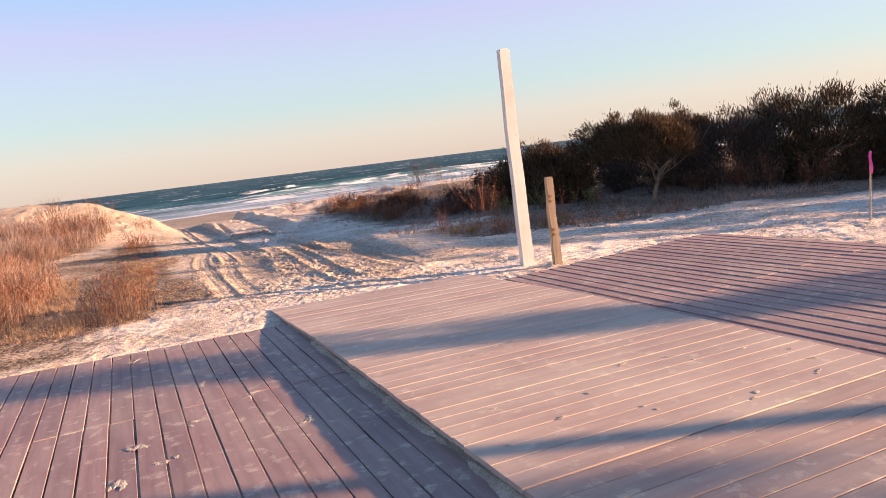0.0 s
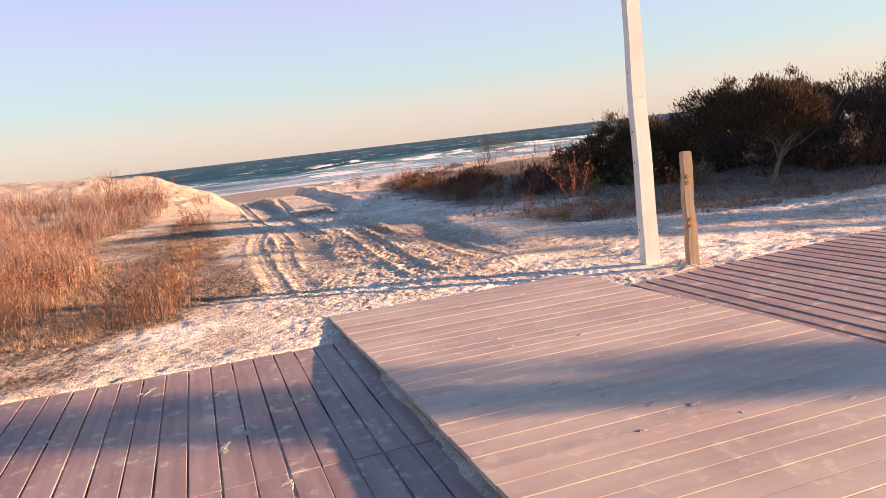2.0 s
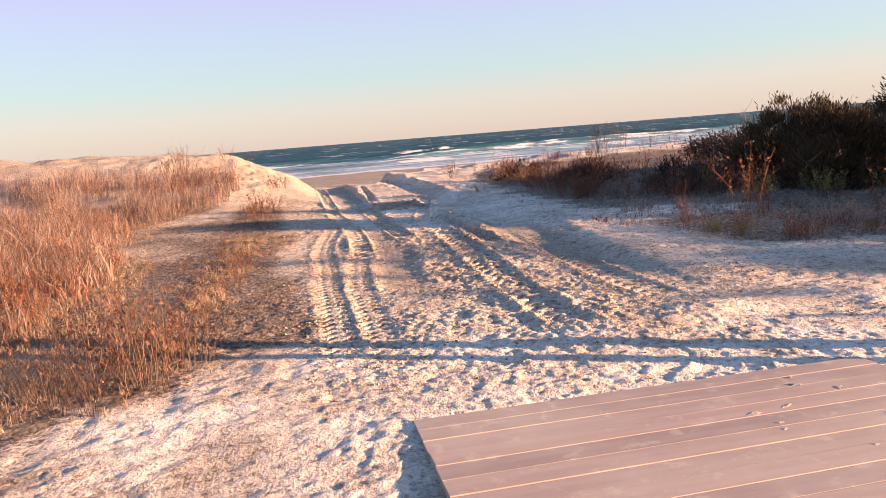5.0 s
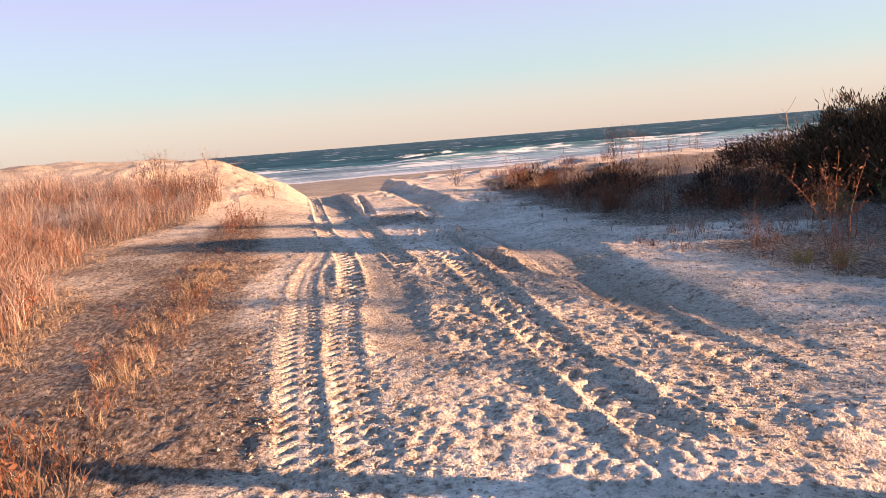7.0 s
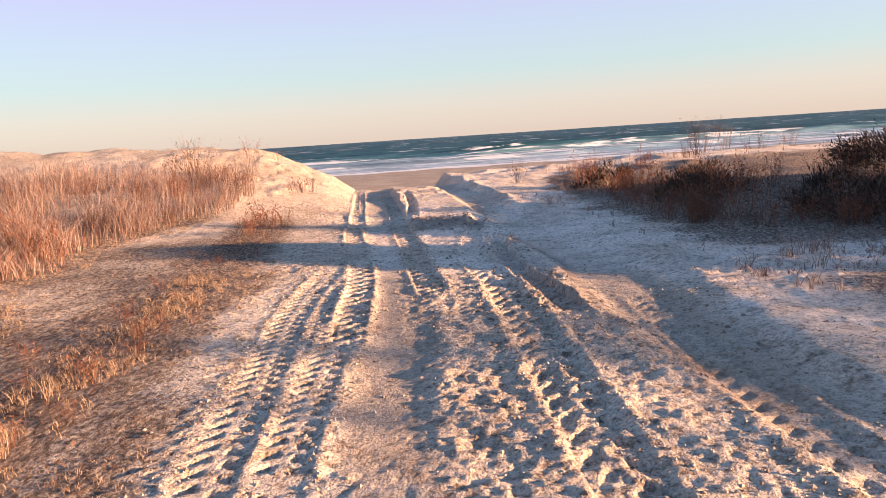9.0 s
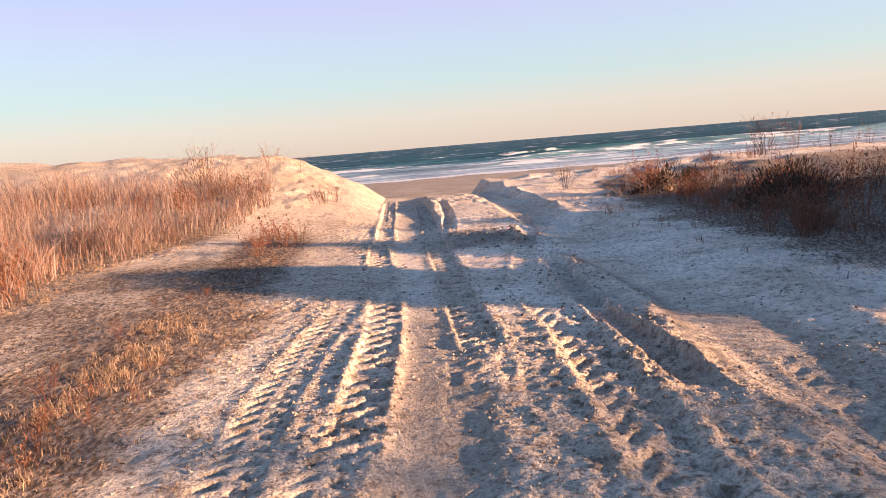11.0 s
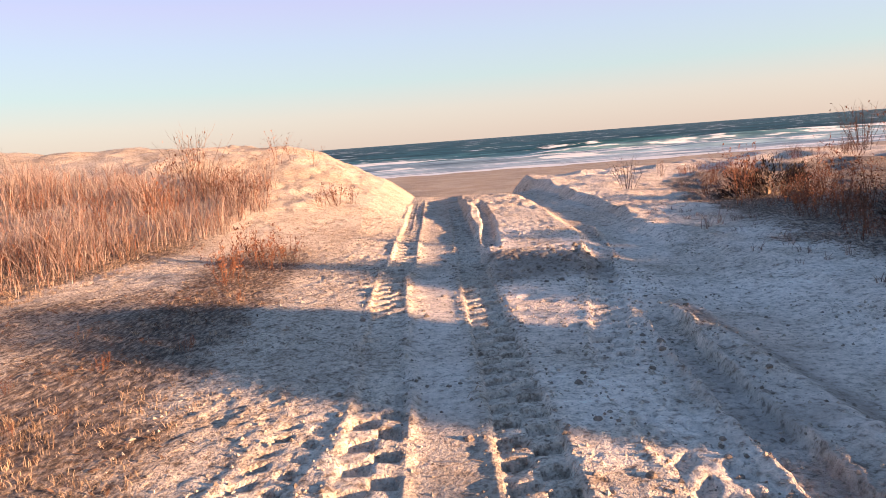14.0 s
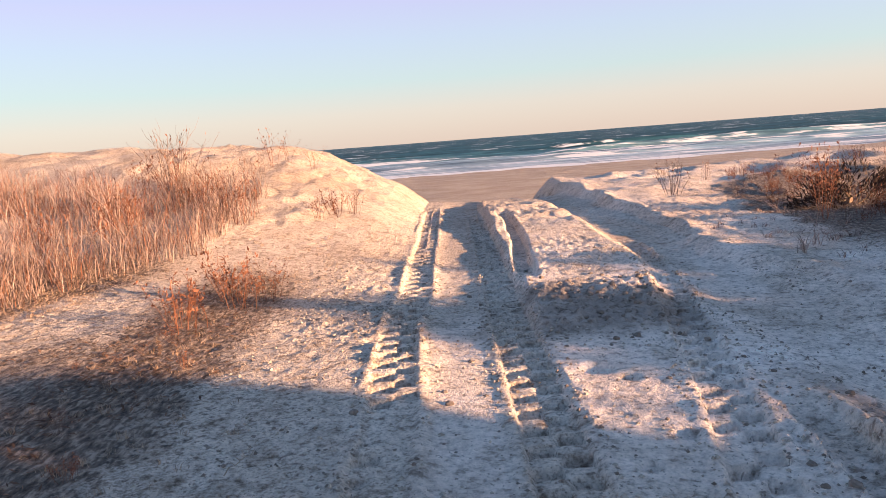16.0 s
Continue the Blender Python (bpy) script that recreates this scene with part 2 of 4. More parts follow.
DEAD_LEAF = make_plant("dead_leaf_litter", (0.05, 0.026, 0.018), (0.30, 0.17, 0.11), 0.9, 0.1)
WEED = make_plant("russet_weed", (0.05, 0.022, 0.016), (0.36, 0.155, 0.092), 0.85, 0.2)
TWIG = make_plant("grey_brown_twig", (0.065, 0.04, 0.033), (0.23, 0.145, 0.11))
BARK = make_plant("cedar_bark", (0.16, 0.11, 0.08), (0.30, 0.22, 0.16))
CEDAR = make_plant("dark_cedar_foliage", (0.028, 0.022, 0.015), (0.135, 0.088, 0.052), 0.8, 0.1)
SCRUB = make_plant("dark_thicket_foliage", (0.028, 0.022, 0.019), (0.12, 0.08, 0.064), 0.85, 0.1)
GREEN_WEED = make_plant("olive_weed_leaves", (0.13, 0.12, 0.04), (0.30, 0.26, 0.10), 0.85, 0.2)
WATER = make_water()


# ---- shape helpers ----
def part(name, bm, mat, parent=None, label=""):
    me = bpy.data.meshes.new(name)
    bm.to_mesh(me)
    bm.free()
    me.materials.append(mat)
    ob = new(name, me)
    if parent is not None:
        ob.parent = parent
    return tagged(ob, label)


def array_mesh(name, verts, faces, mat, smooth=False):
    me = bpy.data.meshes.new(name)
    me.from_pydata(verts, [], faces)
    me.materials.append(mat)
    if smooth:
        me.polygons.foreach_set("use_smooth", [True] * len(me.polygons))
    me.update()
    return me


def mesh_part(name, me, parent=None, label=""):
    ob = new(name, me)
    if parent is not None:
        ob.parent = parent
    return tagged(ob, label)


def box(bm, x0, x1, y0, y1, z0, z1, bevel=0.0):
    r = bmesh.ops.create_cube(bm, size=1.0, matrix=Matrix.Translation(((x0 + x1) / 2, (y0 + y1) / 2, (z0 + z1) / 2)) @ Matrix.Diagonal((x1 - x0, y1 - y0, z1 - z0, 1)))
    if bevel:
        edges = {e for v in r["verts"] for e in v.link_edges}
        bmesh.ops.bevel(bm, geom=list(edges), offset=bevel, segments=1, affect="EDGES")


rng = np.random.default_rng(7)


def lattice(ix, iy, seed):
    h = (ix.astype(np.int64) * 374761393 + iy.astype(np.int64) * 668265263 + seed * 974634777) & 0xFFFFFFFF
    h = ((h ^ (h >> 13)) * 1274126177) & 0xFFFFFFFF
    return ((h ^ (h >> 16)) & 0xFFFF) / 65535.0


def value_noise(x, y, seed=0):
    ix, iy = np.floor(x), np.floor(y)
    fx, fy = x - ix, y - iy
    u, v = fx * fx * (3 - 2 * fx), fy * fy * (3 - 2 * fy)
    a, b = lattice(ix, iy, seed), lattice(ix + 1, iy, seed)
    c, d = lattice(ix, iy + 1, seed), lattice(ix + 1, iy + 1, seed)
    return (a * (1 - u) + b * u) * (1 - v) + (c * (1 - u) + d * u) * v - 0.5


def cells(x, y, seed=0):
    """Distance to the nearest scattered point: round lumps and pits."""
    ix, iy = np.floor(x), np.floor(y)
    best = np.full(np.shape(x), 9.0)
    for dx in (-1, 0, 1):
        for dy in (-1, 0, 1):
            px = ix + dx + lattice(ix + dx, iy + dy, seed)
            py = iy + dy + lattice(ix + dx, iy + dy, seed + 5)
            best = np.minimum(best, (px - x) ** 2 + (py - y) ** 2)
    return np.sqrt(best)


def step(a, b, x):
    """A smooth step from a to b."""
    t = np.clip((x - a) / (b - a), 0, 1)
    return t * t * (3 - 2 * t)


# ---- the ground ----
def track(x, y, ys, xs, y0, y1, width, depth, berm, lug, slant=0.0, pitch=0.145, side=0, seed=0):
    """A wheel track along a line: a pressed strip with crumbled edges and crisp tread slots; side +1 or -1 keeps one row of slots."""
    cx = np.interp(y, ys, xs) + 0.025 * value_noise(y * 1.1, y * 0 + 3.3, seed)
    d = x - cx
    fade = step(y0, y0 + 0.8, y) * (1 - step(y1 - 0.8, y1, y))
    wear = np.clip(0.35 + 1.6 * (value_noise(x * 1.3, y * 1.1, seed + 2) + 0.4), 0.1, 1.6)
    inside = 1 - step(width * 0.44, width * 0.54, np.abs(d))
    edge = np.exp(-((np.abs(d) - width * 0.60) / (width * 0.13)) ** 2)
    lumpy = step(-0.12, 0.06, value_noise(x * 13, y * 9, seed + 4)) * (0.7 + 0.9 * value_noise(x * 24, y * 21, seed + 5))
    ph = (y + slant * np.abs(d)) / pitch + np.where(d > 0, 0.5, 0.0) + 0.22 * value_noise(y * 3, d * 4, seed + 6)
    slot_ = step(0.50, 0.60, np.abs(2 * (ph - np.floor(ph)) - 1))
    off = np.abs(d) / width if side == 0 else np.abs(d - side * width * 0.02) / width * 0.62 + 0.10
    col_ = step(0.11, 0.15, off) * (1 - step(0.36, 0.41, off))
    keep = step(-0.36, -0.2, value_noise(x * 2.3, y * 2.3, seed + 7))
    return fade * (-depth * inside + berm * edge * wear * (0.35 + lumpy) - lug * col_ * slot_ * keep + 0.15 * lug * col_ * (1 - slot_) * keep)


TRACKS = (
    ((9, 11.4, 12.4, 14, 15.1, 16, 17), (1.1, 1.12, 1.15, 1.2, 1.3, 1.45, 1.6), 8.9, 16.6, 0.27, 0.004, 0.006, 0.024, 0.35, 0.135, 0),
    ((9, 11.4, 12.3, 13.4, 14.1), (1.38, 1.40, 1.48, 1.6, 1.68), 8.9, 14.2, 0.25, 0.004, 0.006, 0.024, 0.35, 0.135, 0),
    ((12, 13.4, 14.1, 15.05, 16.5, 17.3, 17.8, 18.5, 19.5, 20.5, 22.6, 28), (1.62, 1.66, 1.70, 1.745, 1.77, 1.68, 1.70, 1.66, 1.63, 1.71, 1.72, 1.76), 13.0, 27.5, 0.24, 0.008, 0.019, 0.050, 0.1, 0.20, 1),
    ((13, 16, 20.6, 24.6, 28), (2.40, 2.40, 2.41, 2.46, 2.5), 14.4, 26.0, 0.27, 0.022, 0.010, 0.046, 0.0, 0.19, 1),
    ((15.8, 17.0, 17.8, 18.7, 19.55, 20.3, 23.7), (2.9, 3.06, 3.24, 3.42, 3.57, 3.75, 4.2), 16.4, 23.0, 0.25, 0.014, 0.014, 0.046, 0.3, 0.20, 1),
    ((13, 14.6, 15.1, 15.9, 16.7, 17.8), (3.42, 3.38, 3.34, 3.37, 3.43, 3.56), 13.4, 18.0, 0.22, 0.052, 0.026, 0.012, 0.3, 0.145, 0),
    ((10, 12, 13.5, 15, 16.5), (2.75, 2.85, 2.98, 3.04, 2.98), 9.2, 16.4, 0.34, 0.010, 0.016, 0.024, 0.8, 0.21, 0),
    ((9.5, 11, 12.5, 14), (3.75, 3.72, 3.9, 4.1), 9.6, 14.4, 0.34, 0.008, 0.010, 0.016, 0.6, 0.17, 0),
)


def calm_at(x, y):
    """Where wheels have pressed the sand smooth."""
    c = np.maximum((1 - step(0.18, 0.28, np.abs(x - np.interp(y, [9, 12, 13, 14.4, 20, 27, 31], [1.8, 1.88, 2.0, 2.1, 2.08, 2.18, 2.3])))) * step(10.5, 12, y),
                   (1 - step(0.2, 0.42, np.abs(x - np.interp(y, [9, 12, 15, 20, 24, 29], [3.9, 3.95, 4.1, 4.25, 4.1, 3.85])))) * step(10, 12, y))
    for ys, xs, y0, y1, width in [row[:5] for row in TRACKS[:5]]:
        c = np.maximum(c, (1 - step(0.5, 0.75, np.abs(x - np.interp(y, ys, xs)) / width)) * step(y0, y0 + 0.5, y) * (1 - step(y1 - 0.5, y1, y)))
    flat = step(2.55, 2.65, x) * (1 - step(3.0, 3.2, x)) * step(16.4, 17.0, y) * (1 - step(18.8, 18.95, y))
    return np.maximum(c, 0.8 * flat)


def height(x, y):
    return lie(x, y) - 0.0175 * np.clip(x, -15, 15) * (1 - step(32, 40, y))


def crumble(x, y, seed):
    """Broken crust: sharp-edged scabs, small clods and grit."""
    w = 0.6 * value_noise(x * 3.1, y * 3.1, seed + 1)
    scab = step(-0.02, 0.03, value_noise(x * 5.2 + w, y * 4.2 - w, seed + 2) + 0.5 * value_noise(x * 12, y * 10, seed + 3))
    bits = step(0.04, 0.09, value_noise(x * 12 + w, y * 10.5, seed + 4) + 0.4 * value_noise(x * 27, y * 25, seed + 5))
    clods = 1 - step(0.16, 0.36, cells(x * 11, y * 10, seed + 6))
    return 0.28 * scab + 0.45 * bits + 0.5 * clods * step(-0.05, 0.15, value_noise(x * 1.9, y * 1.9, seed + 7)) + 0.55 * value_noise(x * 29, y * 27, seed + 8)


def lie(x, y):
    flat_x = x
    x = x + (0.05 * value_noise(x * 1.2, y * 1.6, 91) + 0.03 * value_noise(x * 4, y * 5, 92)) * step(13, 15, y) * (1 - step(33, 36, y))
    z = np.full(np.shape(x), -0.135)
    # soft lie of the sand
    z = z + 0.05 * value_noise(x * 0.35, y * 0.35, 1) + 0.03 * value_noise(x * 1.1, y * 1.1, 2)
    # the dune beside the cut
    prof = np.interp(x, [-30, -7.4, -3.2, -0.8, 0.05, 1.02, 1.62], [1.55, 1.46, 1.38, 1.17, 0.87, 0.45, 0.0])
    rise = step(19.0, 30.0, y + 0.8 * value_noise(x * 0.4, y * 0.4, 3))
    dune = prof * rise * (1 - step(32.0, 39.0, y + 1.5 * value_noise(x * 0.3, y * 0, 8)))
    dune = dune * (1 + 0.16 * value_noise(x * 0.7, y * 0.5, 4) + 0.10 * value_noise(x * 2.1, y * 1.8, 5))
    pock = 1 - step(0.15, 0.42, cells(x * 2.6, y * 1.9, 66))
    dune = dune + step(0.15, 0.5, dune) * (0.05 * value_noise(x * 4.5, y * 3.5, 67) - 0.03 * pock * step(-1.6, 0.2, x) + 0.03 * value_noise(x * 9, y * 7, 68))
    # the bank of the other side
    bank_x = np.interp(y, [11.5, 13, 15, 18, 20.1, 21.8, 24.8, 28, 31, 33], [4.3, 4.36, 4.62, 4.75, 4.7, 4.5, 4.66, 4.62, 4.4, 4.3]) + 0.22 * value_noise(y * 0.9, y * 0 + 9.0, 6) + 0.16 * value_noise(y * 3.1, y * 0 + 4.0, 7)
    bank_h = np.interp(y, [11, 14, 19, 24, 28, 31], [0.0, 0.03, 0.045, 0.10, 0.18, 0.30])
    right = bank_h * step(-0.05, 0.18, x - bank_x) * (0.8 + 0.6 * value_noise(x * 1.5, y * 1.5, 93)) + 0.25 * step(6, 14, x) * step(12, 22, y)
    right = right + 0.3 * bank_h * np.exp(-((x - bank_x - 0.16) / 0.12) ** 2) * (0.6 + 1.6 * value_noise(x * 5, y * 4, 94)) * (1 - step(28, 31, y))
    right = right * (1 - step(32.5, 37, y))
    z = z + dune + right
    # fall to the beach and on below the sea
    fall = step(28.5, 37.0, y) * 0.86
    z = z - fall * step(-2.5 + 0 * x, 1.75, x) * (1 - step(4.3, 4.6, x) * (1 - step(31.5, 35, y))) - fall * (1 - step(-2.5, 1.75, x)) * step(33, 39, y)
    z = z - np.clip(y - 36, 0, 400) * 0.0178 - np.clip(y - 400, 0, 5000) * 0.004
    near = (1 - step(33, 40, y)) * step(-40, -20, x) * (1 - step(25, 45, x)) * (1 - 0.72 * calm_at(flat_x, y))
    # footprints and crumbled crust
    pits = cells(x * 2.4 + 0.6 * value_noise(x * 5, y * 5, 10), y * 2.1, 11)
    churn = np.clip(value_noise(x * 0.6, y * 0.6, 12) + 0.6, 0.15, 1)
    z = z - near * 0.009 * (1 - step(0.12, 0.30, pits)) * churn
    z = z + near * (0.012 * churn + 0.0025) * crumble(x, y, 300) * (1 + 1.2 * step(4.4, 5.0, x)) * (1 - 0.6 * step(21, 25, y) * (1 - step(1.2, 1.9, x)))
    z = z + near * (0.005 + 0.022 * step(4.4, 5.0, x)) * value_noise(x * 3.2, y * 4.5, 13)
    for hx, hy, hr, hd in ((2.76, 18.37, 0.075, 0.07), (2.89, 18.2, 0.042, 0.04), (3.22, 21.55, 0.10, 0.07), (3.12, 20.2, 0.07, 0.06), (1.49, 19.15, 0.06, 0.04), (2.95, 17.5, 0.05, 0.03), (2.72, 17.25, 0.04, 0.025)):
        z = z - hd * np.exp(-(((flat_x - hx) ** 2 + (y - hy) ** 2) / hr ** 2) ** 2)
    # churned bed between the lanes
    rough = step(1.95, 2.25, x) * (1 - step(3.45, 3.8, x)) * step(8.3, 9.3, y) * (1 - step(14.5, 16.5, y))
    z = z + rough * (0.015 * crumble(x * 0.85, y * 0.8, 320) + 0.024 * value_noise(x * 2.0, y * 1.1, 30) + 0.012 * value_noise(x * 5.5, y * 3.2, 24))
    # smooth lane pressed by wheels, and a second one along the bank
    lane = 1 - step(0.10, 0.32, np.abs(x - np.interp(y, [9, 12, 13, 14.4, 20, 27, 31], [1.8, 1.88, 2.0, 2.1, 2.08, 2.18, 2.3])))
    z = z - lane * 0.020 * step(10.5, 12.5, y) * (1 - step(29, 32, y))
    lane2 = 1 - step(0.22, 0.42, np.abs(x - np.interp(y, [9, 12, 15, 20, 24, 29], [3.9, 3.95, 4.1, 4.25, 4.1, 3.85])))
    z = z - lane2 * 0.035 * step(9.5, 12, y) * (1 - step(30, 33, y))
    # ridge thrown up beside the deep rut
    crest = np.interp(y, [13.6, 14.7, 15.7, 16.65, 17.6, 18.4], [3.5, 3.58, 3.73, 3.74, 3.66, 3.62])
    z = z + 0.036 * np.exp(-((x - crest) / 0.11) ** 2) * step(13.2, 14.4, y) * (1 - step(17.4, 18.6, y)) * (0.75 + 1.1 * value_noise(x * 7, y * 5, 69) + 0.5 * value_noise(x * 17, y * 15, 70))
    # crusted hump between the lanes, a crumbled step across it, and a slot cut into it
    hump = step(2.53, 2.64, x) * (1 - step(-0.05, 0.2, x - np.interp(y, [17, 17.8, 18.7, 19.5, 21, 24, 28], [2.92, 3.08, 3.26, 3.42, 3.7, 3.8, 3.7])))
    z = z + hump * (0.018 * step(16.6, 17.6, y) + 0.055 * step(18.95, 19.75, y)) * (1 - step(27.0, 29.5, y))
    mound = hump * step(18.95, 19.1, y) * (1 - step(20.0, 20.6, y))
    z = z + mound * 0.035 * crumble(x * 0.9, y * 0.9, 340)
    far = hump * step(23.6, 24.4, y) * (1 - step(27.0, 28.5, y))
    z = z + far * (0.03 + 0.07 * np.clip(value_noise(x * 3.2, y * 2.4, 24) + 0.2, 0, 1) + 0.04 * value_noise(x * 9, y * 8, 25))
    slot = (1 - step(0.05, 0.11, np.abs(x - np.interp(y, [20.6, 22, 23.7, 25.5], [2.66, 2.74, 2.86, 2.8])))) * step(20.5, 21.3, y) * (1 - step(24.8, 25.6, y))
    z = z - slot * 0.11
    # wheel tracks with tread marks
    for k, (ys, xs, y0, y1, width, depth, berm, lug, slant, pitch, side) in enumerate(TRACKS):
        z = z + track(flat_x, y, ys, xs, y0, y1, width, depth, berm, lug, slant, pitch, side, 31 + 10 * k)
    # little shelf of sand pushed up beside the boardwalk
    z = z + 0.06 * np.exp(-((x - 3.75) / 0.5) ** 2 - ((y - 9.35) / 0.22) ** 2) + 0.05 * np.exp(-((x - 4.6) / 0.45) ** 2 - ((y - 11.5) / 2.2) ** 2)
    # the sand lies lower beneath the decking
    z = z - 0.10 * (1 - step(7.10, 7.2, y)) * (1 - step(7.2, 7.35, x)) - 0.06 * (1 - step(7.9, 8.1, y)) * step(1.45, 1.5, x) * (1 - step(3.7, 3.75, x))
    return z


def spread(lo, a, b, hi, fine, grow):
    """Steps that are fine between a and b and grow outwards from there."""
    mid = list(np.arange(a, b, fine))
    up, s, v = [], fine, b
    while v < hi:
        up.append(v)
        s *= grow
        v += s
    up.append(hi)
    down, s, v = [], fine, a
    while v > lo:
        s *= grow
        v -= s
        down.append(max(v, lo))
    return np.array(sorted(set(down + mid + up)))


def grid_mesh(name, gx, gy, fn, mat):
    X, Y = np.meshgrid(gx, gy)
    Z = fn(X, Y)
    nx, ny = len(gx), len(gy)
    co = np.stack([X, Y, Z], -1).reshape(-1, 3).astype(np.float32)
    i = (np.arange(ny - 1)[:, None] * nx + np.arange(nx - 1)[None, :]).reshape(-1)
    quads = np.stack([i, i + 1, i + nx + 1, i + nx], -1).astype(np.int32)
    me = bpy.data.meshes.new(name)
    me.vertices.add(len(co))
    me.vertices.foreach_set("co", co.reshape(-1))
    me.loops.add(quads.size)
    me.loops.foreach_set("vertex_index", quads.reshape(-1))
    me.polygons.add(len(quads))
    me.polygons.foreach_set("loop_start", np.arange(0, quads.size, 4, dtype=np.int32))
    me.polygons.foreach_set("use_smooth", np.ones(len(quads), dtype=bool))
    me.update(calc_edges=True)
    me.materials.append(mat)
    return me


gx = np.concatenate([(lambda q: q[q < 0.9])(spread(-4000, -2.9, 0.9, 0.9, 0.034, 1.06)), np.arange(0.9, 4.3, 0.0155), spread(4.3, 4.3, 9.0, 4000, 0.045, 1.06)])
gy = np.concatenate([spread(-300, 7.2, 20.5, 20.5, 0.0168, 1.06), spread(20.52, 20.52, 20.54, 4800, 0.019, 1.017)])
ground_mesh = grid_mesh("ground", gx, gy, height, SAND)


def stain(me, name, fn):
    co = np.zeros(len(me.vertices) * 3, dtype=np.float32)
    me.vertices.foreach_get("co", co)
    co = co.reshape(-1, 3)
    att = me.attributes.new(name, "FLOAT", "POINT")
    att.data.foreach_set("value", np.clip(fn(co[:, 0].astype(float), co[:, 1].astype(float)), 0, 1).astype(np.float32))


def field_edge(y):
    return np.interp(y, [8.6, 9.8, 10.6, 14.5, 16.2, 17.2, 18.5, 19.3, 20.3, 21.1, 21.7, 22.6, 23.4, 25, 27.7], [-1.9, -1.5, -1.2, -1.3, -2.2, -1.8, -2.15, -2.0, -1.65, -1.25, -0.85, -0.45, -0.35, -0.7, -1.4])


def strip_x(y):
    return np.interp(y, [8.5, 11, 14, 15.5, 17.5, 20], [-0.35, -0.05, 0.08, 0.10, -0.03, 0.05])


def shrub_edge(y):
    return np.interp(y, [15.5, 16.5, 18, 20, 22.3, 24.5, 27.5, 31], [7.8, 6.7, 6.2, 6.0, 6.0, 6.0, 6.9, 9.0])


def litter_at(x, y):
    """How thick dead leaves and straw lie."""
    wob = 0.5 * value_noise(x * 0.9, y * 0.9, 81) + 0.3 * value_noise(x * 3, y * 3, 82)
    strip = np.exp(-((x - strip_x(y) - 0.1 * step(15, 17, y)) / (0.42 + 0.14 * step(15, 17, y))) ** 2) * step(8.6, 9.2, y) * (1 - step(20.5, 22, y))
    left = 0.63 * step(0.0, 0.5, 1.05 + wob - x) * step(8.9, 10.2, y + wob + 1.3 * step(0.3, -0.6, x)) * (1 - step(18.8, 20.5, y)) * (0.55 + 0.45 * step(-0.3, 0.1, wob))
    field = 0.9 * step(-0.5, 0.1, field_edge(y) - x + wob) * step(8.6, 9.3, y + wob) * (1 - step(20.5, 23.0, y + wob))
    tuft = 0.8 * np.exp(-((x - 0.25) / 0.45) ** 2 - ((y - 20.2) / 0.7) ** 2)
    shrubs = 0.85 * step(-0.3, 0.5, x - shrub_edge(y) + wob) * step(15.2, 16.4, y + wob) * (1 - step(27, 31, y + wob))
    front = np.interp(x, [5.0, 5.6, 6.2, 8, 11, 15], [14.0, 11.8, 10.9, 10.6, 10.4, 10.2])
    tan = 0.62 * step(0.0, 0.7, y - front + 1.3 * wob) * (1 - step(20, 25, y)) * step(5.2, 6.2, x + wob)
    tan = tan * (1 - step(13.8, 14.6, y) * (1 - step(15.2, 15.9, y)) * (1 - step(6.6, 8.5, x)))
    wood = 0.9 * step(11.2, 12.6, x + wob) * step(9.5, 11.0, y + 0.5 * (x - 12) + wob) * (1 - step(26, 30, y))
    apron = 0.8 * step(-0.1, 0.5, -0.35 - x + 1.2 * wob) * step(7.2, 7.5, y) * (1 - step(8.5, 9.1, y + wob)) * (0.4 + 0.6 * step(-0.2, 0.1, wob))
    return np.maximum.reduce([apron, strip, left, field, tuft, shrubs, tan, wood])


def earth_and_shade_at(x, y):
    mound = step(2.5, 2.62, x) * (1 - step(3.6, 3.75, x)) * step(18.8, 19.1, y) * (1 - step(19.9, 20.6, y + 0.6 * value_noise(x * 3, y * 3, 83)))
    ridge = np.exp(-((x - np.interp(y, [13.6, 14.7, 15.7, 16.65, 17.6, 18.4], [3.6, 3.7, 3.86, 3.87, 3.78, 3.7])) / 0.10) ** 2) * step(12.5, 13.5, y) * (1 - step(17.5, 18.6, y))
    # the deep rut's near-black shade, put into the sand's colour
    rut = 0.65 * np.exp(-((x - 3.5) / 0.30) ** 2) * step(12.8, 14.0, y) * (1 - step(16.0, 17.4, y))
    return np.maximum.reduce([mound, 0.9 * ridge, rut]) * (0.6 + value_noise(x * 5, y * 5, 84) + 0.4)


def rust_at(x, y):
    return np.exp(-((x - 3.62) / 0.24) ** 2 - ((y - 12.15) / 0.55) ** 2) * (0.7 + 1.2 * value_noise(x * 4, y * 4, 85))


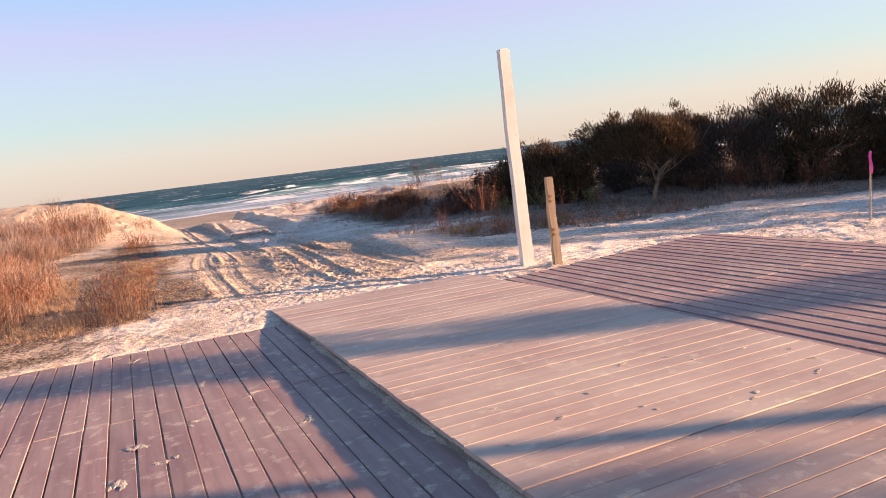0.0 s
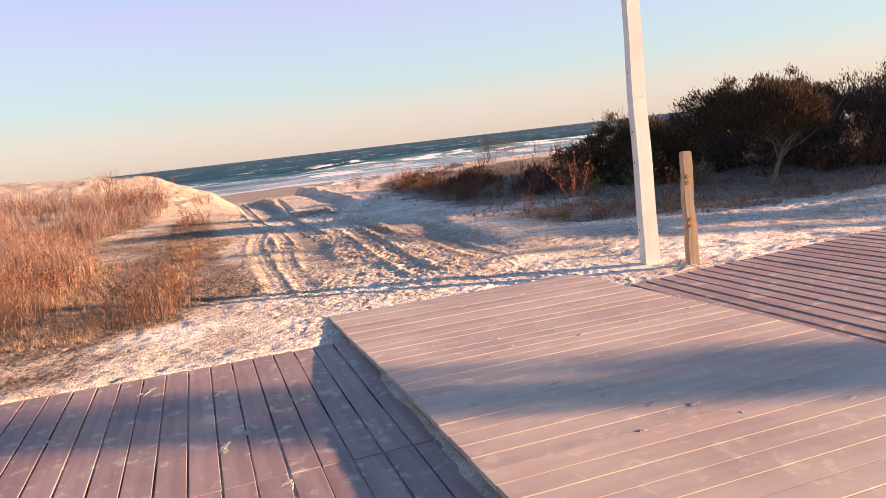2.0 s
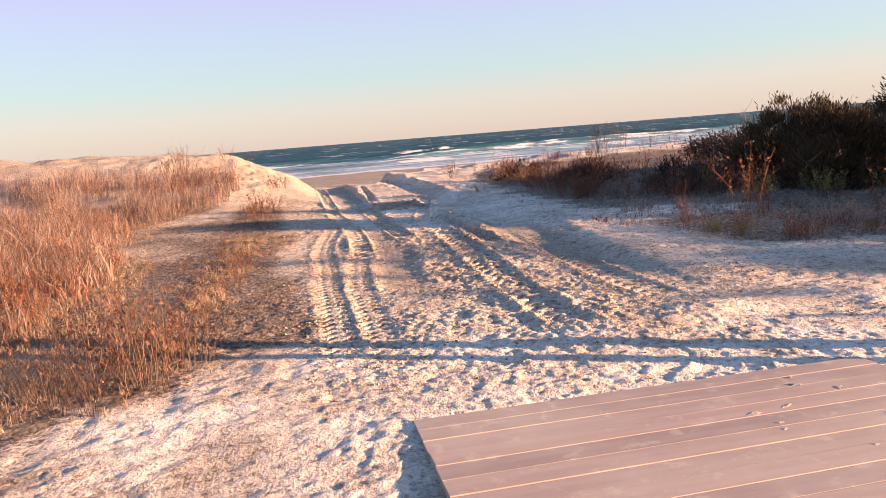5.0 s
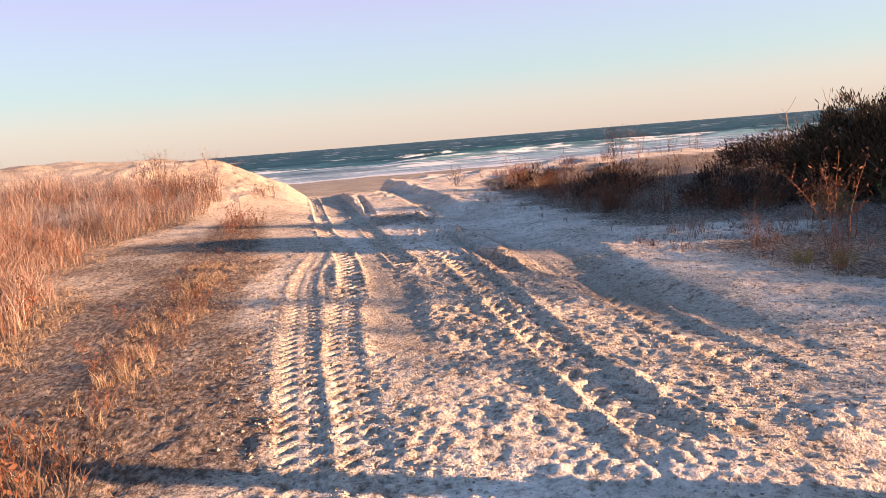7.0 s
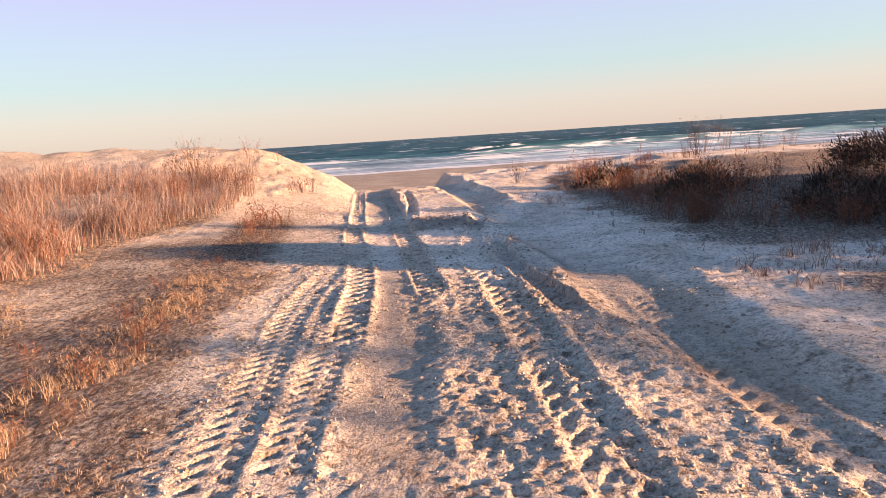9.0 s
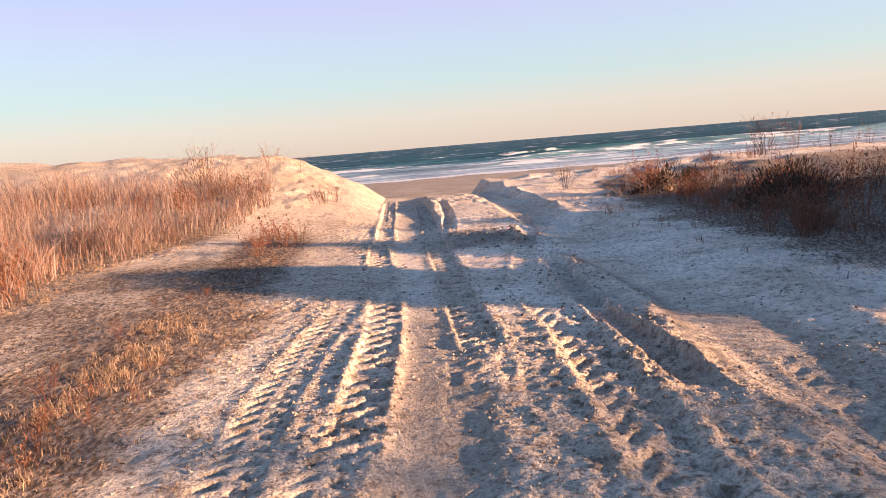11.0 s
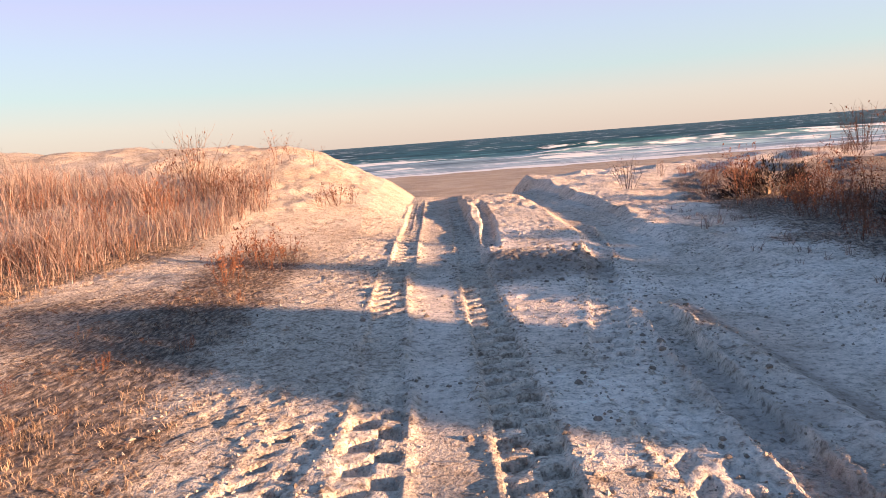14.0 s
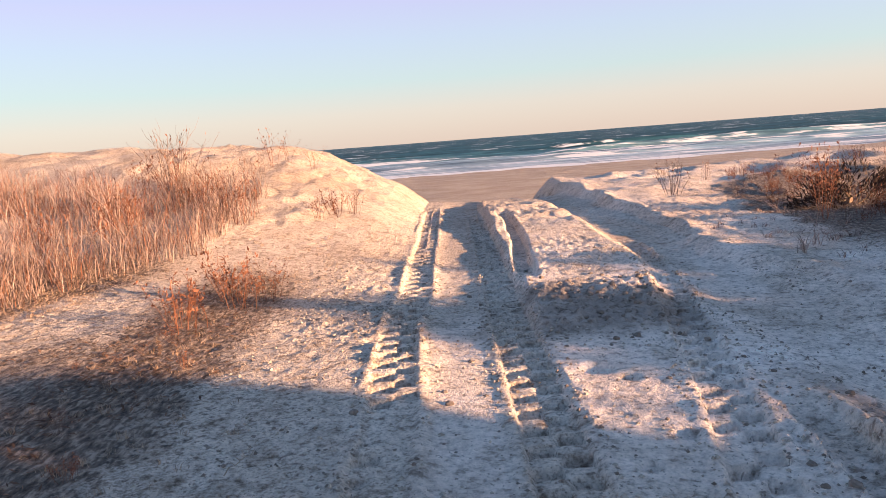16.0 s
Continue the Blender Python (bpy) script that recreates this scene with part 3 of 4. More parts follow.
def lane_at(x, y):
    a = 1 - step(0.16, 0.32, np.abs(x - np.interp(y, [9, 12, 13, 14.4, 20, 27, 31], [1.8, 1.88, 2.0, 2.1, 2.08, 2.18, 2.3])) + 0.15 * value_noise(x * 3, y * 2, 86))
    b = 1 - step(0.15, 0.42, np.abs(x - np.interp(y, [9, 12, 15, 20, 24, 29], [3.9, 3.95, 4.1, 4.25, 4.1, 3.85])) + 0.2 * value_noise(x * 3, y * 2, 87))
    wet = step(36, 38, y)
    return np.maximum.reduce([a * (0.5 - 0.35 * step(15, 17, y)) * step(10.5, 12, y) * (1 - step(28, 30, y)), b * (0.45 - 0.3 * step(14.5, 16.5, y)) * step(10, 12, y) * (1 - step(29, 31, y)), 0.75 * wet, 0.4 * step(20, 24, y) * (1 - step(1.2, 1.9, x))])


def pale_at(x, y):
    wob = 0.35 * value_noise(x * 1.6, y * 1.6, 88)
    crust = (step(2.45, 2.65, x) * (1 - step(4.6, 5.6, x)) + 0.75 * step(1.75, 1.95, x) * (1 - step(2.15, 2.3, x)) * step(15.5, 16.5, y) * (1 - step(19, 20.5, y))) * step(14.6, 16.2, y + wob) * (1 - 0.7 * step(20, 23, y)) * (1 - step(25, 28, y))
    plain = (0.45 + 0.5 * step(13, 15.5, y) - 0.5 * step(18.5, 22, y)) * step(4.2, 4.8, x + wob) * (1 - step(33, 36, y))
    front = 0.8 * (1 - step(8.9, 9.8, y + wob)) * step(-1.2, 0.2, x + wob)
    mid = 0.12 * step(0.9, 1.5, x + wob) * step(9.5, 11.5, y) * (1 - step(1.9, 2.1, x) * (1 - step(15, 17, y))) * (1 - step(23, 26, y))
    return np.maximum.reduce([crust, plain, front, mid]) * (0.92 + 1.3 * value_noise(x * 2.2, y * 2.6, 89) + 0.9 * value_noise(x * 6, y * 8, 90))


stain(ground_mesh, "pale", pale_at)
stain(ground_mesh, "damp", lane_at)
stain(ground_mesh, "litter", litter_at)
stain(ground_mesh, "earth_and_shade", earth_and_shade_at)
stain(ground_mesh, "rust", rust_at)
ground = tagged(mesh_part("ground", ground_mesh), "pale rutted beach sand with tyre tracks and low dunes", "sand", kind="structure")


ground_co = np.zeros(len(ground_mesh.vertices) * 3, dtype=np.float32)
ground_mesh.vertices.foreach_get("co", ground_co)
GROUND_Z = ground_co.reshape(len(gy), len(gx), 3)[:, :, 2]


def ground_at(x, y):
    """The height of the sand at many places, read from the ground's own mesh."""
    i = np.clip(np.searchsorted(gx, x) - 1, 0, len(gx) - 2)
    j = np.clip(np.searchsorted(gy, y) - 1, 0, len(gy) - 2)
    u, v = (x - gx[i]) / (gx[i + 1] - gx[i]), (y - gy[j]) / (gy[j + 1] - gy[j])
    return (GROUND_Z[j, i] * (1 - u) + GROUND_Z[j, i + 1] * u) * (1 - v) + (GROUND_Z[j + 1, i] * (1 - u) + GROUND_Z[j + 1, i + 1] * u) * v


def ground_z(x, y):
    return float(ground_at(np.array([float(x)]), np.array([float(y)]))[0])


# ---- the sea ----
SEA = -1.62


def swell(x, y):
    crest = y + 9 * value_noise(x * 0.02, y * 0.01, 41)
    z = SEA + 0.25 * np.sin(crest * 0.33) * step(75, 110, y) * (0.4 + value_noise(x * 0.03, y * 0.05, 42) + 0.5)
    z = z + 0.20 * value_noise(x * 0.25, y * 0.5, 43) * step(72, 100, y) * (1 - step(600, 1500, y))
    for yc, amp in ((112.0, 0.55), (134.0, 0.65), (92.0, 0.3)):
        line = yc + 10 * value_noise(x * 0.018, x * 0 + yc, 44)
        gap = step(-0.12, 0.15, value_noise(x * 0.03, x * 0 + yc, 45))
        d = y - line
        z = z + amp * gap * np.where(d < 0, np.exp(-(d / 1.0) ** 2), np.exp(-(d / 3.5) ** 2))
    return z


sx = spread(-4500, -50, 90, 4500, 1.2, 1.07)
sy = spread(66, 68, 150, 4900, 0.7, 1.04)
sea = tagged(mesh_part("water", grid_mesh("water", sx, sy, swell, WATER)), "teal sea with white breakers and whitecaps", "sea", kind="structure")


# ---- posts ----
def empty_thing(name, x, y, z, label, category, group=""):
    ob = new(name)
    ob.location = (x, y, z)
    return tagged(ob, label, category, group)


def tall_post(name, x, y, z, side, tall, turn, mat, label):
    top = empty_thing(name, x, y, z, label, "post")
    top.rotation_euler = (radians(0.4), radians(-0.6), radians(turn))
    h = side / 2
    bm = bmesh.new()
    rings = []
    for i in range(13):
        f = i / 12
        w = 0.004 * math.sin(f * 7.0) + 0.003 * math.sin(f * 17.0)
        k_ = h * (1 - 0.16 * f)
        rings.append([bm.verts.new((sx_ * k_ + w, sy_ * k_ - w, -0.25 + f * (tall + 0.25))) for sx_, sy_ in ((-1, -1), (1, -1), (1, 1), (-1, 1))])
    for a, b in zip(rings, rings[1:]):
        for k in range(4):
            bm.faces.new((a[k], a[(k + 1) % 4], b[(k + 1) % 4], b[k]))
    bm.faces.new(rings[-1])
    bm.faces.new(rings[0][::-1])
    bmesh.ops.bevel(bm, geom=[e for e in bm.edges if abs(e.verts[0].co.z - e.verts[1].co.z) > 0.05 or e.verts[0].co.z > tall - 0.01], offset=0.007, segments=2, affect="EDGES")
    part("shaft", bm, mat, top)
    return top


def bolt_hole(parent, name, x, y, z, r, mat, axis, depth=0.004):
    bm = bmesh.new()
    turn = Matrix.Rotation(radians(90), 4, axis)
    bmesh.ops.create_cone(bm, cap_ends=True, segments=12, radius1=r, radius2=r * 0.85, depth=depth, matrix=Matrix.Translation((x, y, z)) @ turn)
    return part(name, bm, mat, parent)


white_post = tall_post("white_post", 4.71, 8.02, ground_z(4.71, 8.02), 0.155, 2.78, -12, WHITE_PAINT, "tall square white-painted wooden post standing in sand")
for z in (0.35, 1.05, 1.36, 1.66, 1.95):
    bolt_hole(white_post, "bolt_hole", -0.080 + 0.0045 * z, 0.02, z, 0.010, DARK, "Y")
for z in (1.7, 2.3):
    bolt_hole(white_post, "bolt_hole", 0.03, -0.078 + 0.0045 * z, z, 0.005, DARK, "X")
wood_post = tall_post("wooden_post", 4.91, 7.60, ground_z(4.91, 7.60), 0.105, 1.12, -14, STAKE_WOOD, "short weathered wooden post with rusty bolt heads, in sand")
for z in (0.40, 0.46, 0.82, 0.88):
    bolt_hole(wood_post, "bolt_head", -0.012, -0.057 + 0.008 * z, z, 0.020, BRASS, "X", 0.014)

lath = empty_thing("survey_stake", 9.5, 6.6, ground_z(9.5, 6.6), "thin pale wooden survey stake with a pink ribbon, in sand", "stake")
bm = bmesh.new()
box(bm, -0.024, 0.024, -0.009, 0.009, -0.1, 0.98, 0.003)
part("lath", bm, LATH_WOOD, lath)
lath.rotation_euler = (radians(2), radians(1.5), radians(40))
bm = bmesh.new()
prev = None
for i in range(9):
    f = i / 8
    c = Vector((-0.026 - 0.07 * math.sin(f * 2.2), 0.01 * math.sin(f * 6), 0.97 - 0.30 * f))
    ring = [bm.verts.new(c + Vector((0, s * 0.018, 0)) + Vector((t * 0.002, 0, 0))) for s, t in ((-1, -1), (1, -1), (1, 1), (-1, 1))]
    if prev:
        for k in range(4):
            bm.faces.new((prev[k], prev[(k + 1) % 4], ring[(k + 1) % 4], ring[k]))
    prev = ring
part("ribbon", bm, PINK, lath, "bright pink plastic ribbon")


# ---- dry plants: builders ----
def blades_mesh(name, px, py, pz, tall, wide, lean, mat):
    """One mesh of curved tapering grass blades, one at each root."""
    n = len(px)
    ang = rng.uniform(0, 2 * np.pi, n)
    face = rng.uniform(0, 2 * np.pi, n)
    dx, dy = np.cos(ang) * lean * tall, np.sin(ang) * lean * tall
    wx, wy = np.cos(face) * wide, np.sin(face) * wide
    rows = []
    for f, w in ((0.0, 1.0), (0.45, 0.8), (0.8, 0.5)):
        bx, by, bz = px + dx * f * f, py + dy * f * f, pz + tall * (f - 0.12 * f * f)
        rows += [np.stack([bx - wx * w, by - wy * w, bz], -1), np.stack([bx + wx * w, by + wy * w, bz], -1)]
    rows.append(np.stack([px + dx, py + dy, pz + tall * 0.88], -1))
    v = np.stack(rows, 1).reshape(-1, 3)
    b = np.arange(n)[:, None] * 7
    tri = np.array([[0, 1, 3], [0, 3, 2], [2, 3, 5], [2, 5, 4], [4, 5, 6]])
    f = (b[:, :, None] + tri[None]).reshape(-1, 3)
    me = bpy.data.meshes.new(name)
    me.vertices.add(len(v))
    me.vertices.foreach_set("co", v.astype(np.float32).reshape(-1))
    me.loops.add(f.size)
    me.loops.foreach_set("vertex_index", f.astype(np.int32).reshape(-1))
    me.polygons.add(len(f))
    me.polygons.foreach_set("loop_start", np.arange(0, f.size, 3, dtype=np.int32))
    me.update(calc_edges=True)
    me.materials.append(mat)
    return me


class Sprays:
    """Collects stems (three-sided tapering tubes) and leaves (small folded diamonds)."""

    def __init__(self):
        self.v, self.f, self.lv, self.lf = [], [], [], []

    def stem(self, pts, r0, r1):
        base, n = len(self.v), len(pts)
        for i, p in enumerate(pts):
            r = r0 + (r1 - r0) * i / (n - 1)
            for k in range(3):
                a = k * 2.094
                self.v.append((p[0] + r * math.cos(a), p[1] + r * math.sin(a), p[2]))
        for i in range(n - 1):
            for k in range(3):
                a, b = base + i * 3 + k, base + i * 3 + (k + 1) % 3
                self.f.append((a, b, b + 3, a + 3))

    def leaf(self, p, d, size, wide=0.35):
        b = len(self.lv)
        d = Vector(d).normalized()
        s = d.cross(Vector((random.uniform(-1, 1), random.uniform(-1, 1), random.uniform(-1, 1)))).normalized() * size * wide
        p = Vector(p)
        m = p + d * size * 0.5
        self.lv += [tuple(p), tuple(m + s), tuple(p + d * size), tuple(m - s)]
        self.lf.append((b, b + 1, b + 2, b + 3))

    def wander(self, p, d, length, n, bend):
        pts, d = [Vector(p)], Vector(d).normalized()
        for _ in range(n):
            d = (d + Vector((random.uniform(-bend, bend), random.uniform(-bend, bend), random.uniform(-bend, bend) * 0.6))).normalized()
            pts.append(pts[-1] + d * length / n)
        return pts, d

    def meshes(self, name, stem_mat, leaf_mat):
        return (array_mesh(name + "_stems", self.v, self.f, stem_mat),
                array_mesh(name + "_leaves", self.lv, self.lf, leaf_mat) if self.lf else None)


def weed_meshes(seed, tall, stems, reach, leafy, twigs, mats):
    random.seed(seed)
    s = Sprays()
    for _ in range(stems):
        a, r = random.uniform(0, 6.28), random.uniform(0, reach)
        lean = random.uniform(0.05, 0.45)
        root = (math.cos(a) * r, math.sin(a) * r, -0.03)
        h = tall * random.uniform(0.55, 1.0)
        pts, _d = s.wander(root, (math.cos(a) * lean, math.sin(a) * lean, 1), h, 6, 0.16)
        s.stem(pts, 0.0045, 0.0018)
        for _ in range(twigs):
            i = random.randint(2, 5)
            b = random.uniform(0, 6.28)
            tp, td = s.wander(pts[i], (math.cos(b), math.sin(b), random.uniform(0.4, 1.2)), h * random.uniform(0.15, 0.4), 2, 0.3)
            s.stem(tp, 0.0025, 0.001)
            for q in tp[1:]:
                if random.random() < leafy:
                    s.leaf(q, (random.uniform(-0.7, 0.7), random.uniform(-0.7, 0.7), random.uniform(0.1, 1.3)), random.uniform(0.02, 0.055), 0.22)
        for q in pts[3:]:
            for _ in range(4):
                if random.random() < leafy:
                    s.leaf(q + Vector((0, 0, random.uniform(-0.05, 0.05))), (random.uniform(-0.8, 0.8), random.uniform(-0.8, 0.8), random.uniform(-0.2, 1.4)), random.uniform(0.02, 0.07), 0.2)
    return s.meshes("weed", *mats)


def plant(name, meshes, x, y, turn, size, label, category, group="", sink=0.0):
    top = empty_thing(name, x, y, ground_z(x, y) - sink, label, category, group)
    top.rotation_euler[2] = turn
    top.scale = (size, size, size)
    mesh_part("stem_tuft", meshes[0], top)
    if meshes[1]:
        mesh_part("foliage", meshes[1], top)
    return top


WEEDS = [weed_meshes(100 + i, 0.75, 12, 0.24, 0.7, 4, (WEED, WEED)) for i in range(5)]
BARE = [weed_meshes(200 + i, 0.8, 12, 0.25, 0.10, 6, (TWIG, WEED)) for i in range(4)]
STALK = [weed_meshes(300 + i, 1.0, 4, 0.12, 0.95, 7, (WEED, WEED)) for i in range(3)]
OLIVE = [weed_meshes(400 + i, 0.5, 22, 0.3, 0.95, 6, (TWIG, GREEN_WEED)) for i in range(2)]

# ---- grasses (uncountable) ----
def scatter(n, x0, x1, y0, y1, keep):
    px, py = rng.uniform(x0, x1, n), rng.uniform(y0, y1, n)
    ok = rng.uniform(0, 1, n) < keep(px, py)
    return px[ok], py[ok]


def field_keep(px, py):
    e = field_edge(py) + 0.35 * value_noise(px * 2, py * 2, 51)
    clump = step(-0.1, 0.2, value_noise(px * 1.5, py * 1.5, 52))
    near = 1.0 - 0.6 * step(2.0, 7.0, e - px)
    return (px < e) * (0.22 + 0.78 * clump) * near * (1 - step(23.5, 26.5, py + 2.0 * value_noise(px * 0.5, py * 0.5, 53)))


px, py = scatter(125000, -12, -0.2, 8.6, 28, field_keep)
edge = np.clip((field_edge(py) - px) / 0.8, 0.25, 1.0)
tall = rng.uniform(0.22, 0.62, len(px)) * (0.5 + 0.5 * edge) * (0.75 + 0.8 * (value_noise(px * 1.5, py * 1.5, 52) + 0.3))
tagged(mesh_part("beach_grass", blades_mesh("beach_grass", px, py, ground_at(px, py) - 0.02, tall, rng.uniform(0.0015, 0.0046, len(px)), rng.uniform(0.1, 0.9, len(px)), GRASS)),
       "tall dry russet beach grass covering the dune foot", "grass", kind="stuff")


ok = rng.uniform(0, 1, len(px)) < 0.3 + 0.45 * step(-0.1, 0.2, value_noise(px * 1.1, py * 1.1, 62))
px, py, tall = px[ok] + rng.normal(0, 0.05, ok.sum()), py[ok] + rng.normal(0, 0.05, ok.sum()), tall[ok] * rng.uniform(0.6, 1.15, ok.sum())
tagged(mesh_part("russet_stems", blades_mesh("russet_stems", px, py, ground_at(px, py) - 0.02, tall, rng.uniform(0.0018, 0.0035, len(px)), rng.uniform(0.05, 0.5, len(px)), WEED)),
       "thin russet weed stems standing among the beach grass", "weeds", kind="stuff")


def strip_keep(px, py):
    strip = np.exp(-((px - strip_x(py)) / 0.33) ** 2) * (0.15 + 0.85 * step(-0.15, 0.2, value_noise(px * 2.5, py * 2.0, 60)))
    patch = step(0.0, 0.25, value_noise(px * 0.9, py * 0.9, 55) + 0.16) * (px < -0.6) * 0.9 * (1 - step(14.5, 17, py))
    litter = (px > 0.2) * (1 - step(0.75, 1.15, px)) * 0.5 * step(-0.15, 0.2, value_noise(px * 1.6, py * 0.8, 56)) * step(9.3, 10.5, py)
    foot = (px < field_edge(py) + 0.4) * 0.5
    return np.clip(np.maximum(np.maximum(strip, patch), np.maximum(litter, foot)), 0, 1) * step(8.5, 9.0, py) * (1 - step(15.6, 17.6, py) * (px > -1.0) * 0.8)


# short grass stands in small tufts, thickest along the strip
cx, cy = scatter(26000, -3.2, 1.25, 8.5, 23, strip_keep)
strip = np.exp(-((cx - strip_x(cy)) / 0.28) ** 2)
size = rng.uniform(0.015, 0.045, len(cx)) + (cx < -0.7) * (1 - step(13, 16, cy)) * rng.uniform(0, 0.05, len(cx)) + strip * (1 - 0.6 * step(14, 17, cy)) * rng.uniform(0.0, 0.085, len(cx)) * (0.4 + step(-0.1, 0.3, value_noise(cx * 3, cy * 3, 59)))
many = rng.integers(7, 20, len(cx))
px, py = np.repeat(cx, many) + rng.normal(0, 0.018, many.sum()), np.repeat(cy, many) + rng.normal(0, 0.018, many.sum())
tall = np.repeat(size, many) * rng.uniform(0.5, 1.25, many.sum())
tagged(mesh_part("short_grass", blades_mesh("short_grass", px, py, ground_at(px, py) - 0.008, tall, rng.uniform(0.0009, 0.0022, len(px)), rng.uniform(0.1, 0.75, len(px)), SHORT)),
       "short dry straw-coloured grass growing on the sand", "grass", kind="stuff")


def litter_keep(px, py):
    return np.clip(litter_at(px, py) * 1.2 - 0.25, 0, 1) * step(-0.25, 0.1, value_noise(px * 2.1, py * 2.1, 64))


def flakes_mesh(name, px, py, pz, size, mat):
    """Curled dead leaves and stem bits lying on the sand."""
    n = len(px)
    a, tip = rng.uniform(0, 2 * np.pi, n), rng.uniform(-0.35, 0.5, n)
    ux, uy, uz = np.cos(a) * size, np.sin(a) * size, tip * size
    k = rng.uniform(0.12, 0.4, n)
    vx, vy, vz = -np.sin(a) * size * k, np.cos(a) * size * k, rng.uniform(-0.3, 0.3, n) * size * k
    z = pz + 0.004 + np.abs(uz) * 0.6
    v = np.stack([np.stack([px - ux, py - uy, z - uz], -1), np.stack([px + vx, py + vy, z + vz + 0.2 * size * k], -1),
                  np.stack([px + ux, py + uy, z + uz], -1), np.stack([px - vx, py - vy, z - vz + 0.2 * size * k], -1)], 1).reshape(-1, 3)
    f = (np.arange(n)[:, None, None] * 4 + np.array([[0, 1, 3], [1, 2, 3]])[None]).reshape(-1, 3)
    return array_mesh(name, v.tolist(), f.tolist(), mat)


px, py = scatter(60000, -3.4, 1.3, 7.4, 22, litter_keep)
tagged(mesh_part("leaf_litter", flakes_mesh("leaf_litter", px, py, ground_at(px, py), rng.uniform(0.008, 0.026, len(px)), DEAD_LEAF)),
       "brown dead leaves and stem bits strewn on sand", "leaf litter", kind="stuff")
px, py = scatter(45000, 5.2, 13, 10.0, 26, litter_keep)
tagged(mesh_part("leaf_litter", flakes_mesh("leaf_litter", px, py, ground_at(px, py), rng.uniform(0.010, 0.03, len(px)), DEAD_LEAF)),
       "brown dead leaves and twigs under the shrubs", "leaf litter", kind="stuff")


def right_keep(px, py):
    front = np.interp(px, [5.0, 5.6, 6.2, 8, 11, 15], [14.0, 11.8, 10.9, 10.6, 10.4, 10.2])
    return step(0.0, 0.5, py - front + 0.9 * value_noise(px * 1.3, py * 1.3, 57)) * (0.15 + 0.85 * step(-0.2, 0.2, value_noise(px * 0.9, py * 0.9, 58))) * (1 - 0.85 * step(14.5, 16, py))


cx, cy = scatter(11000, 5.0, 15, 10.0, 24, right_keep)
many = rng.integers(6, 14, len(cx))
size = rng.uniform(0.03, 0.11, len(cx)) + 0.12 * step(0.05, 0.3, value_noise(cx * 2.2, cy * 2.2, 61))
px, py = np.repeat(cx, many) + rng.normal(0, 0.025, many.sum()), np.repeat(cy, many) + rng.normal(0, 0.025, many.sum())
tagged(mesh_part("tan_grass", blades_mesh("tan_grass", px, py, ground_at(px, py) - 0.01, np.repeat(size, many) * rng.uniform(0.5, 1.2, len(px)), rng.uniform(0.0025, 0.005, len(px)), rng.uniform(0.2, 1.1, len(px)), GRASS)),
       "low tan dead grass under the shrubs", "grass", kind="stuff")

# ---- single weeds and shrubs ----
random.seed(11)


CLUMPS = []
for i in range(42):
    y = 15.9 + 14.0 * random.random() ** 1.15
    CLUMPS.append((float(shrub_edge(y)) + 0.15 + abs(random.gauss(0, 1.7)), y, random.uniform(0.6, 1.05)))
for cx, cy, big in CLUMPS:
    for k in range(random.randint(4, 6)):
        x, y = cx + random.gauss(0, 0.24), cy + random.gauss(0, 0.26)
        kind = random.random()
        pick = random.choice(WEEDS if kind < 0.55 else BARE if kind < 0.85 else STALK)
        size = big * random.uniform(0.4, 0.85) * (0.65 if y > 25 else 1.0)
        plant("weed_shrub", pick, x, y, random.uniform(0, 6.3), size, "leafless russet-brown weed shrub rooted in dune sand", "shrub", "weed shrubs of the dune thicket", 0.02)
for x, y, size in ((5.85, 26.8, 0.85), (6.3, 28.6, 0.6), (7.2, 28.9, 0.55), (6.35, 19.0, 0.8)):
    plant("weed_shrub", random.choice(BARE), x, y, random.uniform(0, 6), size, "bare twiggy brown shrub alone on pale sand", "shrub")
for x, y, size in ((6.9, 13.2, 1.15), (7.3, 13.5, 1.1), (7.0, 13.8, 0.9), (8.3, 12.5, 0.9), (9.6, 13.0, 0.8), (6.0, 13.4, 0.6), (5.7, 12.9, 0.5), (7.9, 14.6, 0.9)):
    plant("weed_stalk", random.choice(STALK), x, y, random.uniform(0, 6), size, "tall dry seed stalk with curled brown leaves", "weed", "tall weed stalks")
for i in range(34):
    y = 16.2 + 9.5 * random.random() ** 1.2
    x = float(shrub_edge(y)) + 0.2 + abs(random.gauss(0, 1.6))
    plant("weed_stalk", random.choice(STALK), x, y, random.uniform(0, 6), random.uniform(0.6, 1.05), "dry russet weed stalk rising above low shrubs", "weed", "stalks among the shrubs")
for x, y, size in ((9.2, 14.6, 1.0), (8.3, 14.8, 0.9), (10.3, 14.2, 1.0)):
    plant("olive_shrub", random.choice(OLIVE), x, y, random.uniform(0, 6), size, "low olive-green shrub at the thicket edge", "shrub", "olive shrubs")
for x, y, size, pick in ((-0.35, 9.1, 0.75, 1), (-0.15, 9.3, 0.8, 1), (-0.05, 9.55, 0.6, 0), (-0.5, 8.85, 0.5, 1), (0.05, 10.0, 0.45, 0), (-0.3, 9.5, 0.7, 0)):
    plant("weed_shrub", (WEEDS, BARE)[pick][random.randint(0, 3)], x, y, random.uniform(0, 6), size, "spreading twiggy rust-brown weed in a grass strip", "shrub", "weeds of the grass strip")
